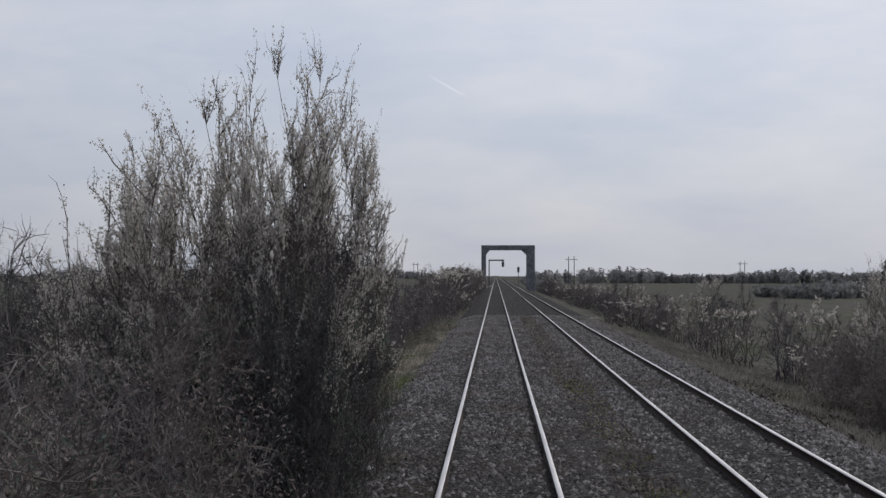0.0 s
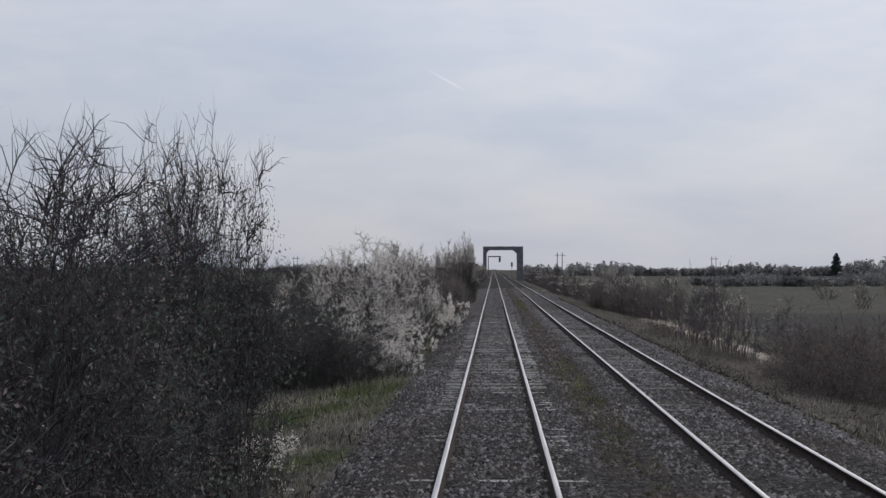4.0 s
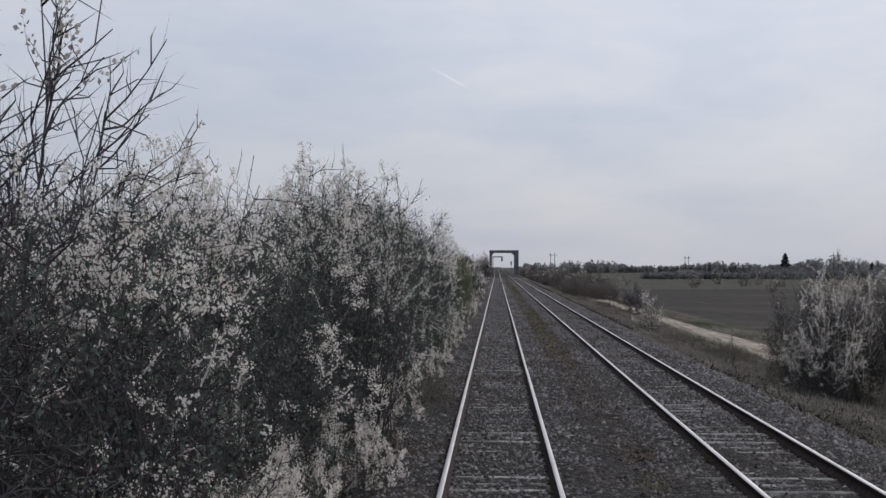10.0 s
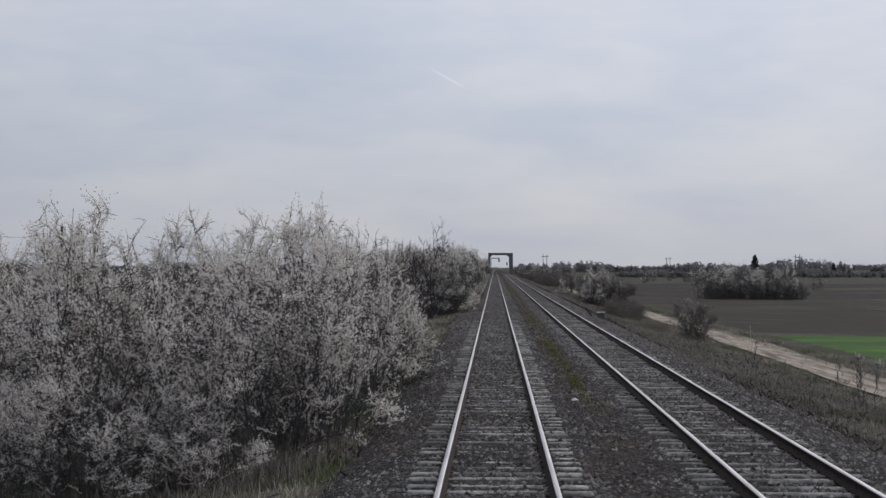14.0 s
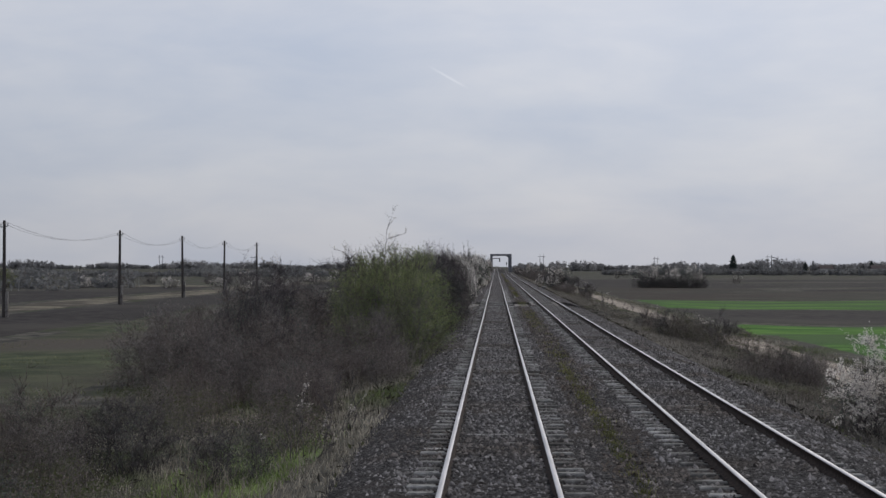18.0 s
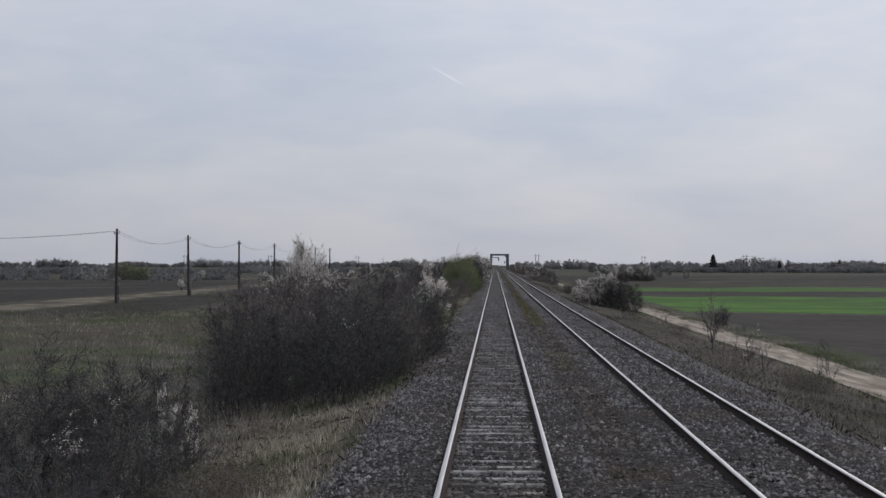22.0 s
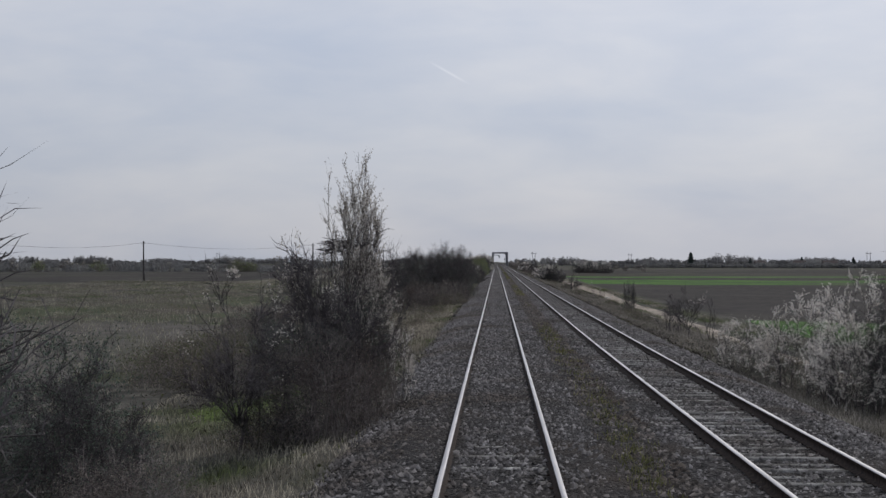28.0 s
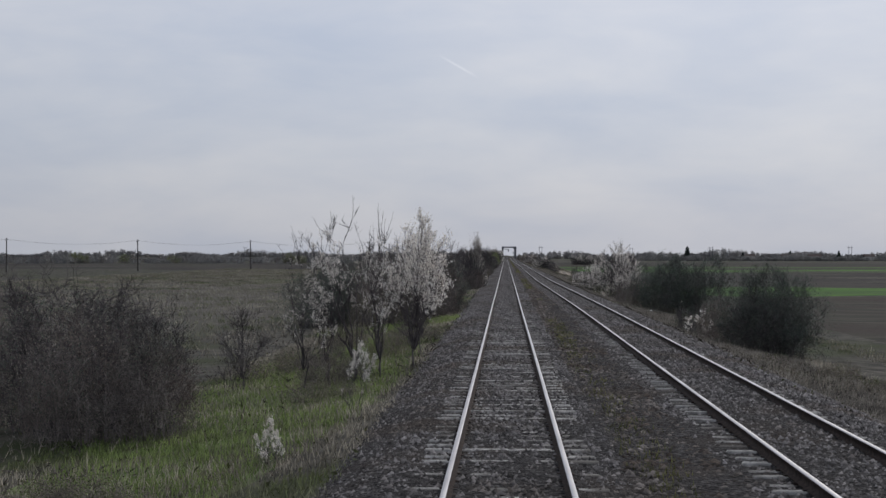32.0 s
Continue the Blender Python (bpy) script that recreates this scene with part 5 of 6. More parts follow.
put("blossom", 8.7, -454, 2.7, 2.8), put("blossom", 9.9, -455.5, 3.7, 3.4), put("dense_thorn", 11.4, -456, 3.8, 3.6), put("dense_thorn", 10.2, -456.4, 2.6, 3.6), put("blossom", 11.0, -455, 3.9, 2.8), put("low_blossom", 7.9, -453, 1.6, 1.6), put("dense_thorn", 12.4, -457, 3.2, 3.2)
put("bare", 10.2, -524, 3.6, 1.8), put("sapling", 11.6, -541, 2.0, 1.8), put("bare", 10.0, -558, 2.6, 2.6), put("sapling", 10.8, -529, 1.8, 1.4)
put("thorn", 10.4, -640, 2.9, 1.4), put("bare", 10.2, -677, 3.4, 2.4), put("sapling", 9.6, -675, 2.4, 2.2), put("sapling", 11.2, -679, 2.6, 2.2), put("sapling", 10.4, -668, 1.9, 2)
put("blossom", 8.6, -713, 3.0, 2.8), put("blossom", 9.9, -715.5, 3.9, 3.2), put("thorn", 11.8, -716, 5.2, 3.8), put("blossom", 11.2, -714.6, 3.6, 2.8), put("bare", 12.0, -716.5, 5.4, 3.6), put("dense_thorn", 11.0, -717.5, 4.2, 3.4), put("blossom", 7.7, -709, 1.9, 2.0), put("blossom", 9.0, -718, 2.8, 2.6)
put("vase_blossom", 10.1, -730, 5.5, 5.0), put("low_blossom", 9.6, -729, 1.2, 1.8), put("vase_blossom", 11.3, -728.5, 4.3, 3.6), put("bramble", 10.2, -731.5, 1.0, 2.2)
put("leafy_thorn", 11.0, -752, 3.8, 3.8), put("leafy_thorn", 12.6, -753, 4.8, 4.6), put("leafy_thorn", 15.0, -754, 4.9, 4.6), put("leafy_thorn", 13.8, -752, 4.5, 4.6), put("leafy_thorn", 11.8, -754, 4.2, 4.2), put("scrub", 9.4, -751, 2.2, 2.8)
put("leafy_thorn", 10.9, -798, 3.9, 3.4), put("leafy_thorn", 12.3, -799.5, 4.2, 3.8), put("leafy_thorn", 11.6, -798.6, 4.2, 3.6), put("dense_thorn", 11.4, -799, 3.2, 4.0), put("scrub", 9.6, -797, 2.2, 2.4), put("thorn", 8.9, -791, 1.5, 1.6), put("low_blossom", 9.3, -792, 1.2, 1.4)

# low growth along both verges
for k in range(70):
    put("low_blossom" if k % 3 else "bramble", -1.85 + 0.12 * prng.normal(), -104 - 2.6 * k + prng.normal(), 0.6 + 0.4 * prng.random(), 0.8 + 0.35 * prng.random(), "at the foot of the hedge")
mass(["bramble"], (-8.5, -3.4), (-870, -690), 34, 0.7, 2.0, "on the slope")
mass(["bramble"], (-9.5, -3.2), (-520, -472), 18, 0.8, 2.2, "on the slope")
mass(["bramble"], (-7.5, -3.0), (-688, -550), 22, 0.7, 2.0, "on the slope")
mass(["bramble"], (-7.0, -2.9), (-335, -288), 10, 0.7, 1.8, "on the slope")
mass(["bramble"], (-6.0, -2.6), (20, 95), 14, 0.9, 2.2, "on the slope")
mass(["dry_weed"], (-7.5, -2.8), (-620, -478), 26, 0.9, 1.2, "on the slope")
mass(["dry_weed"], (-7.5, -2.8), (-335, -288), 12, 1.0, 1.2, "on the slope")
mass(["dry_weed"], (8.0, 12.6), (-860, 10), 50, 0.9, 1.2, "on the slope")
mass(["bramble"], (8.6, 12.6), (-860, 20), 60, 0.55, 1.8, "on the slope above the dirt road")
mass(["scrub", "far_thorn"], (10.6, 16), (22, 60), 12, 2.8, 4.0, "on the slope")
mass(["far_budding", "far_thorn", "bare"], (12, 22), (30, 120), 14, 4.2, 3.0, "below the embankment")
mass(["far_thorn", "far_budding"], (9.5, 15), (110, 330), 34, 3.2, 4.2, "along the railway near the gantry")
mass(["sapling", "bare"], (10.6, 14.0), (-50, 10), 7, 3.4, 2.4, "on the slope")
mass(["sapling"], (10.0, 13.2), (-700, -300), 14, 1.4, 1.2, "on the slope")
mass(["far_thorn", "far_budding"], (20, 90), (-60, 250), 14, 3.4, 4.2, "at the field edge")
put("hedge_blossom", -3.7, -178.6, 2.7, 2.8), put("hedge_blossom", -5.2, -178.2, 3.1, 3.2)
put("blossom", -6.8, -354, 2.4, 2.8), put("blossom", -5.0, -353.6, 2.2, 2.6), put("blossom", -8.4, -354.2, 2.4, 2.8)

# ---- concrete gantry over both tracks and the signals behind it ----
gantry = tagged(new("concrete_gantry"), "dark concrete portal frame spanning both tracks", "gantry")
gantry.location = (0, 325, 0)
for x0, x1 in ((-3.2, -2.15), (6.7, 8.6)):
    part("post", box(bmesh.new(), x0, x1, -0.8, 0.8, -1.2, 8.1, 0.06), M_DARKCONC, gantry)
part("beam", box(bmesh.new(), -3.2, 8.6, -0.8, 0.8, 8.1, 9.2, 0.06), M_DARKCONC, gantry)
for x0, x1 in ((-2.15, -1.4), (6.7, 5.6)):
    bm = bmesh.new()
    vs = [bm.verts.new(p) for p in ((x0, -0.7, 8.1), (x1, -0.7, 8.1), (x0, -0.7, 7.1), (x0, 0.7, 8.1), (x1, 0.7, 8.1), (x0, 0.7, 7.1))]
    for f in ((0, 1, 2), (3, 5, 4), (0, 3, 4, 1), (1, 4, 5, 2), (2, 5, 3, 0)):
        bm.faces.new([vs[i] for i in f])
    part("haunch", bm, M_DARKCONC, gantry)
sig = tagged(new("cantilever_signal"), "grey steel cantilever with a hanging railway signal", "signal")
sig.location = (-2.3, 504, 0)
part("mast", rod(bmesh.new(), (0, 0, -0.8), (0, 0, 7.9), 0.22, 0.18), M_STEEL, sig)
part("arm", box(bmesh.new(), 0, 5.2, -0.2, 0.2, 7.4, 7.9, 0.04), M_STEEL, sig)
part("signal_head", box(bmesh.new(), 4.3, 5.2, -0.25, 0.25, 5.4, 7.3, 0.1), M_STEEL, sig)
sig = tagged(new("mast_signal"), "slim railway signal mast with a dark head", "signal")
sig.location = (6.6, 432, 0)
part("mast", rod(bmesh.new(), (0, 0, -0.8), (0, 0, 3.6), 0.1, 0.09), M_STEEL, sig)
part("signal_head", box(bmesh.new(), -0.35, 0.35, -0.15, 0.15, 3.4, 5.0, 0.1), M_STEEL, sig)


# ---- telegraph poles with wires ----
def telegraph_pole(x, y, tilt):
    pole = tagged(new("telegraph_pole"), "old wooden telegraph pole in the field", "pole", "telegraph poles")
    pole.location, pole.rotation_euler = (x, y, float(ground_z(x, y)) - 0.1), (tilt * 0.6, tilt, 0)
    part("shaft", rod(bmesh.new(), (0, 0, -0.3), (0, 0, 7.9), 0.17, 0.12), M_POLE, pole)
    part("stub", box(bmesh.new(), 0.13, 0.33, -0.12, 0.12, -0.3, 2.2, 0.02), M_CONCRETE, pole, "concrete footing post")
    bm = rod(bmesh.new(), (-0.3, 0, 7.35), (0.3, 0, 7.45), 0.03)
    rod(bm, (-0.28, 0, 7.35), (-0.28, 0, 7.6), 0.045, 0.03), rod(bm, (0.28, 0, 7.45), (0.28, 0, 7.7), 0.045, 0.03)
    part("insulator_arm", bm, M_STEEL, pole)


POLES = [(-39.3, y) for y in (-246, -275, -303, -334, -370, -407, -443)] + [(-68, -475), (-91, -504), (-114, -533), (-138, -563)]
for k, (x, y) in enumerate(POLES):
    telegraph_pole(x, y, 0.012 * math.sin(k * 2.3))
bm = bmesh.new()
for (x0, y0), (x1, y1) in zip(POLES, POLES[1:]):
    for side in (-0.28, 0.28):
        pts = [Vector((x0 + (x1 - x0) * i / 8 + side, y0 + (y1 - y0) * i / 8, 6.25 - 1.1 * 4 * (i / 8) * (1 - i / 8))) for i in range(9)]
        for p, q in zip(pts, pts[1:]):
            rod(bm, p, q, 0.012, sides=4)
tagged(part("telegraph_wires", bm, M_STEEL), "thin sagging wires between the telegraph poles", "wire")


# ---- far things: power poles, conifer, woods, houses ----
def power_pole(x, y, top):
    p = tagged(new("power_pole"), "far double-leg power line pole", "pole", "power line poles")
    p.location = (x, y, -2.4)
    for s in (-1.4, 1.4):
        part("leg", rod(bmesh.new(), (s, 0, -0.3), (s, 0, top + 2.4), 0.28, 0.2, 6), M_STEEL, p)
    part("crossarm", box(bmesh.new(), -3.0, 3.0, -0.12, 0.12, top + 0.6, top + 0.9), M_STEEL, p)


for x, y, top in ((38, 741, 12), (210, 650, 11), (330, 560, 11), (150, 900, 11), (-60, 1100, 12), (-150, 1000, 12), (-230, 900, 12), (-300, 820, 12), (420, 470, 11)):
    power_pole(x, y, top)


def conifer(x, y, h):
    rg = np.random.default_rng(int(abs(x)) + 3)
    tree = tagged(new("conifer"), "far dark conifer standing above the horizon", "tree", "far conifers")
    tree.location = (x, y, -2.5)
    part("trunk", rod(bmesh.new(), (0, 0, -0.3), (0, 0, h * 0.9), 0.3, 0.06), M_TWIG, tree)
    n = 1500
    z = h * (0.12 + 0.88 * rg.random(n) ** 1.2)
    r = 0.36 * h * (1 - z / h) ** 0.55 * np.sqrt(rg.random(n)) * (0.8 + 0.2 * np.sin(z * 2.3)) + 0.1
    a = rg.random(n) * 6.283
    v, f = flakes(rg, np.stack([np.cos(a) * r, np.sin(a) * r, z], axis=1), 0.022 * h * (0.6 + rg.random(n)))
    child("crown", mesh_of("conifer_crown", v, f, M_CONIFER), tree)


conifer(198, 749, 14), conifer(300, 700, 9), conifer(355, 720, 9), conifer(260, 760, 8)


def far_woods(name, label, x0, x1, y0, y1, trees, low, high, size, mat, seed, wide=1.0):
    """A far belt of bare trees and bushes: each crown a loose cloud of twig clumps with gaps, over a few upright boughs."""
    rg = np.random.default_rng(seed)
    s = rg.random(trees)
    x, y = x0 + (x1 - x0) * s, y0 + (y1 - y0) * s + 14 * rg.normal(size=trees)
    swell = np.clip(0.45 + 0.3 * np.sin(s * 61 + seed) + 0.25 * np.sin(s * 23 + 2 * seed), 0.08, 1)
    h = low + (high - low) * swell * (0.35 + 0.65 * rg.random(trees)) + 2.4
    r = wide * h * (0.26 + 0.22 * rg.random(trees))
    per = 54
    which = np.repeat(np.arange(trees), per)
    d = unit(rg, len(which)) * rg.random((len(which), 1)) ** 0.45
    c = np.stack([x[which] + d[:, 0] * r[which], y[which] + d[:, 1] * r[which], -2.4 + h[which] * (0.5 + 0.5 * d[:, 2])], axis=1)
    v, f = leaves(rg, c, size * (0.35 + 0.9 * rg.random(len(c))), 0.5)
    few = np.repeat(np.arange(trees), 7)
    base = np.stack([x[few] + 0.5 * r[few] * rg.normal(size=len(few)), y[few], np.full(len(few), -2.5)], axis=1)
    bv, bf = blades(rg, base, h[few] * (0.8 + 0.3 * rg.random(len(few))), np.full(len(few), 0.22 * size), 0.25)
    tagged(new(name, mesh_of(name, np.concatenate([v, bv]), np.concatenate([f, bf + len(v)]), mat)), label, "woods", kind="stuff")


# the belts' colours are paled for haze, not by the air
far_woods("far_woods", "leafless woods on the horizon, paled by painted haze", -900, -30, 1150, 1450, 700, 2.5, 13, 1.5, M_HAZYTREE, 3)
far_woods("far_woods", "leafless woods on the horizon, paled by painted haze", 20, 900, 900, 700, 850, 2.5, 11, 1.3, M_HAZYTREE, 4)
far_woods("far_woods", "bushes along the far field edge, paled by painted haze", 60, 420, 330, 260, 620, 0.0, 3.6, 0.65, M_HAZYHEDGE, 5, 1.7)
far_woods("far_woods", "bushes along the far field edge, paled by painted haze", -420, -60, 130, 66, 600, 0.0, 4.0, 0.65, M_HAZYHEDGE, 6, 1.7)
far_woods("far_woods", "low bushes beside the track beyond the gantry", 11, 16, 330, 900, 120, -0.6, 3.6, 0.5, M_HAZYHEDGE, 7)
far_woods("far_woods", "bushes along the far field edge, paled by painted haze", -300, -68, -195, -215, 220, 0.0, 4.2, 0.5, M_HAZYHEDGE, 8, 1.4)
mass(["far_thorn", "far_thorn", "far_budding"], (-66, -22), (55, 110), 22, 3.4, 5.0, "in the far field")
mass(["willow", "far_budding"], (-200, -80), (-222, -212), 10, 4.0, 7.0, "in the far field")
mass(["far_thorn", "far_budding", "far_thorn"], (-150, -18), (-205, -120), 30, 3.0, 4.5, "in the far field")
mass(["blossom"], (-120, -30), (-180, -120), 5, 2.8, 4.0, "in the far field")
mass(["blossom"], (-80, -38), (-235, -205), 6, 2.2, 4.0, "in the far field")
put("whitetree", -46, -380, 1.9, 1.3, "in the far field")
mass(["far_thorn", "far_budding"], (-330, -150), (-150, 40), 24, 4.0, 6.0, "in the far field")


def house(x, y, wide, deep, tall):
    h = tagged(new("farmhouse"), "far pale farmhouse with a dark pitched roof", "house", "far farmhouses")
    h.location = (x, y, -2.4)
    part("wall", box(bmesh.new(), -wide / 2, wide / 2, 0, deep, -0.2, tall), M_HOUSEWALL, h)
    bm = bmesh.new()
    o = 0.4
    vs = [bm.verts.new(p) for p in ((-wide / 2 - o, -o, tall), (wide / 2 + o, -o, tall), (wide / 2 + o, deep + o, tall), (-wide / 2 - o, deep + o, tall), (-wide / 2 - o, deep / 2, tall + 2.6), (wide / 2 + o, deep / 2, tall + 2.6))]
    for f in ((0, 1, 5, 4), (2, 3, 4, 5), (0, 4, 3), (1, 2, 5), (0, 3, 2, 1)):
        bm.faces.new([vs[i] for i in f])
    part("roof", bm, M_ROOF, h)
    for k in (-0.25, 0.25):
        part("window", box(bmesh.new(), wide * k - 0.5, wide * k + 0.5, -0.04, 0.1, 0.9, 2.1), M_STEEL, h)


for x, y, w in ((270, 560, 10), (300, 575, 12), (345, 545, 9), (385, 560, 11), (240, 590, 9)):
    house(x, y, w, 7, 3.0)

# ---- small things at the line side ----
bridge = tagged(new("culvert_bridge"), "small open-deck railway bridge over a ditch", "bridge")
for x0, x1 in ((-2.5, -1.42), (1.42, 2.5)):
    for k in range(4):
        y = BRIDGE[1] - 1.4 - 2.9 * k
        part("deck_slab", box(bmesh.new(), x0, x1, y - 2.86, y, -0.46, -0.30 - 0.012 * (k % 2), 0.02), M_CONCRETE, bridge, "worn concrete deck slab")
for tx in (0.0, TRACK_2):
    for s in (-0.75, 0.75):
        part("girder", box(bmesh.new(), tx + s - 0.15, tx + s + 0.15, BRIDGE[0] - 0.6, BRIDGE[1] + 0.6, -1.0, -0.42, 0.02), M_STEEL, bridge)
for s in (-1.2, 0.55):
    part("edge_beam", box(bmesh.new(), TRACK_2 + s - 0.14, TRACK_2 + s + 0.14, BRIDGE[0], BRIDGE[1] - 1.0, -0.42, -0.13, 0.02), M_CONCRETE, bridge, "pale concrete edge beam")
part("kerb", box(bmesh.new(), -2.62, -2.5, BRIDGE[0], BRIDGE[1] - 0.4, -0.6, -0.2, 0.015), M_REED, bridge, "weathered wooden kerb plank")
part("abutment", box(bmesh.new(), -3, 7.0, BRIDGE[1], BRIDGE[1] + 0.8, -2.2, -0.46), M_CONCRETE, bridge)
part("abutment", box(bmesh.new(), -3, 7.0, BRIDGE[0] - 0.8, BRIDGE[0], -2.2, -0.46), M_CONCRETE, bridge)
part("ditch_bed", box(bmesh.new(), -3, 7.0, BRIDGE[0], BRIDGE[1], -2.2, -1.9), M_SOIL, bridge, "dark muddy ditch bed")
for y in (-366.8, -373.5):
    post = tagged(new("marker_post"), "weathered white concrete marker post by the bridge", "post", "bridge marker posts")
    post.location = (-2.74, y, -0.3)
    part("shaft", box(bmesh.new(), -0.09, 0.09, -0.08, 0.08, -0.6, 0.86, 0.02), M_CONCRETE, post)
    part("cap", box(bmesh.new(), -0.1, 0.1, -0.09, 0.09, 0.863, 1.0, 0.03), M_WHITE, post, "white painted top")

cab = tagged(new("relay_box"), "small dark trackside box with a white lid", "box")
cab.scale = (0.85, 0.85, 0.9)
cab.location = (6.35, -289, float(surface_z(6.35, -289)) - 0.02)
part("body", box(bmesh.new(), -0.25, 0.25, -0.2, 0.2, 0, 0.46, 0.02), M_STEEL, cab)
part("lid", box(bmesh.new(), -0.28, 0.28, -0.23, 0.23, 0.462, 0.5, 0.01), M_WHITE, cab, "white lid")
bm = box(bmesh.new(), -0.05, 0.05, -0.04, 0.04, 0, 0.7, 0.01, Matrix.Rotation(-0.7, 4, "Y"))
stake = tagged(part("leaning_stake", bm, M_POLE), "short leaning wooden stake by the box", "stake")
stake.location = (5.85, -289, float(surface_z(5.85, -289)) + 0.02)

bm = bmesh.new()
for k in range(150):
    a, b = random.random() * 6.283, random.random() * 0.5 - 0.1
    p = Vector((math.cos(a) * 0.24, math.sin(a) * 0.24, b * 0.5))
    q = p + Vector((random.uniform(-0.3, 0.3), random.uniform(-0.3, 0.3), random.uniform(-0.08, 0.08)))
    rod(bm, p, q, 0.012, 0.006, 3)
nest = tagged(part("nest", bm, M_TWIG), "large dark twig nest in the tall shrub", "nest")
nest.location = (-3.1, -727.0, 2.95)


def litter(x, y, size, label, mat, seed):
    rg = random.Random(seed)
    bm = bmesh.new()
    bmesh.ops.create_icosphere(bm, subdivisions=2, radius=size)
    for v in bm.verts:
        v.co = Vector((v.co.x * rg.uniform(0.6, 1.4), v.co.y * rg.uniform(0.6, 1.3), max(-0.02, v.co.z * rg.uniform(0.3, 0.9))))
    ob = tagged(part("litter", bm, mat), label, "litter")
    zz = float(surface_z(x, y))
    ob.location = (x, y, zz + 0.02)


litter(10.4, -757, 0.22, "crumpled white plastic bag in the grass", M_PLASTIC, 1)
litter(7.6, -565, 0.14, "crumpled white plastic bag on the slope", M_PLASTIC, 2)
litter(1.75, -345, 0.07, "white paper scrap on the ballast", M_PLASTIC, 3)
litter(-1.95, 22, 0.10, "white paper scrap by the rail", M_PLASTIC, 4)
litter(2.4, -154, 0.09, "pale broken stone between the tracks", M_CONCRETE, 5)
litter(2.9, -271, 0.10, "pale flat stone between the tracks", M_CONCRETE, 6)
litter(7.8, -586, 0.12, "crumpled white plastic bag on the slope", M_PLASTIC, 7)
litter(12.3, -393, 0.42, "crumpled white sheet of plastic in the grass", M_PLASTIC, 8)
bm = rod(bmesh.new(), (-0.45, 0, 0.1), (0.4, 0.15, 0.09), 0.09, 0.075, 7)
rod(bm, (0.1, 0.07, 0.12), (0.3, 0.2, 0.3), 0.03, 0.015, 5)
log = tagged(part("log", bm, M_TWIG), "short dark log lying in the dry grass", "log")
log.location = (-2.75, -296, float(ground_z(-2.75, -296)) - 0.01)
stone = tagged(new("boundary_stone"), "small weathered concrete stone in the grass", "stone")
stone.location = (-3.5, -480, float(ground_z(-3.5, -480)) + 0.1)
part("block", box(bmesh.new(), -0.16, 0.16, -0.12, 0.12, -0.4, 0.34, 0.04), M_CONCRETE, stone)
puddle = strip("puddle", lambda y: 13.6 + 0.3 * np.sin(y), 0.5, -572, -566, 0.5, lambda x, y: road_z(np.asarray(x), np.asarray(y)) + 0.03, M_WATER, 7)
tagged(puddle, "shallow puddle shining on the dirt road", "puddle", kind="structure")

# ---- grass, reeds, weeds and loose stones ----
grng = np.random.default_rng(77)


def scatter(name, label, n, xs, ys, tall, wide, mat, clump=0.35, per=5, where=None, lean=0.5):
    """Tufts of blades over a stretch of ground; where(x, y) gives the chance of a tuft."""
    x = xs[0] + (xs[1] - xs[0]) * grng.random(n)
    y = ys[0] + (ys[1] - ys[0]) * grng.random(n)
    if where is not None:
        ok = grng.random(n) < where(x, y)
        x, y = x[ok], y[ok]
    x, y = np.repeat(x, per), np.repeat(y, per)
    m = len(x)
    x, y = x + clump * grng.normal(size=m) * 0.4, y + clump * grng.normal(size=m) * 0.4
    z = surface_z(x, y) - 0.02
    h = tall * (0.4 + 0.9 * grng.random(m))
    v, f = blades(grng, np.stack([x, y, z], axis=1), h, np.full(m, wide), lean * (0.6 + 1.6 * grng.random(m)))
    tagged(new(name, mesh_of(name, v, f, mat)), label, "grass", kind="stuff")


def patchy(a, b, level=0.0):
    return lambda x, y: np.clip(0.5 + 0.5 * np.sin(y * a + x * 0.3) + 0.4 * np.sin(y * b + 1.7 - x * 0.5) - level, 0, 1)


def cover(name, label, n, xs, size, mat, where, lift=0.03, narrow=0.5):
    x = xs[0] + (xs[1] - xs[0]) * grng.random(n)
    y = -880 + 930 * grng.random(n)
    ok = grng.random(n) < where(x, y)
    x, y = x[ok], y[ok]
    z = surface_z(x, y) + lift * grng.random(len(x)) * 2
    v, f = leaves(grng, np.stack([x, y, z], axis=1), size * (0.5 + grng.random(len(x))), narrow)
    tagged(new(name, mesh_of(name, v, f, mat)), label, "plants", kind="stuff")


cover("low_herbs", "low dark green herbs on the slopes", 30000, (-11, -2.3), 0.05, M_HERB, patchy(0.093, 0.27, 0.15), 0.05)
cover("low_herbs", "low dark green herbs on the slopes", 20000, (6.6, 13.2), 0.045, M_HERB, patchy(0.083, 0.21, 0.25), 0.05)
cover("fallen_stalks", "fallen dry stalks and dead leaves on the verge", 52000, (-11, -2.3), 0.11, M_LITTERLEAF, patchy(0.12, 0.05, -0.1), 0.06, 0.14)
cover("fallen_stalks", "fallen dry stalks and dead leaves on the verge", 52000, (6.6, 13.2), 0.11, M_LITTERLEAF, patchy(0.11, 0.06, -0.2), 0.06, 0.14)
TILE = 6.0


STONE_TILE = 12.0
STRIPS = ((-2.8, -0.84, 0.14), (-0.66, 0.66, 0.40), (0.84, 1.55, 0.16), (1.55, 2.45, 0.2), (2.45, 3.13, 0.14), (3.31, 4.63, 0.34), (4.81, 7.6, 0.2))


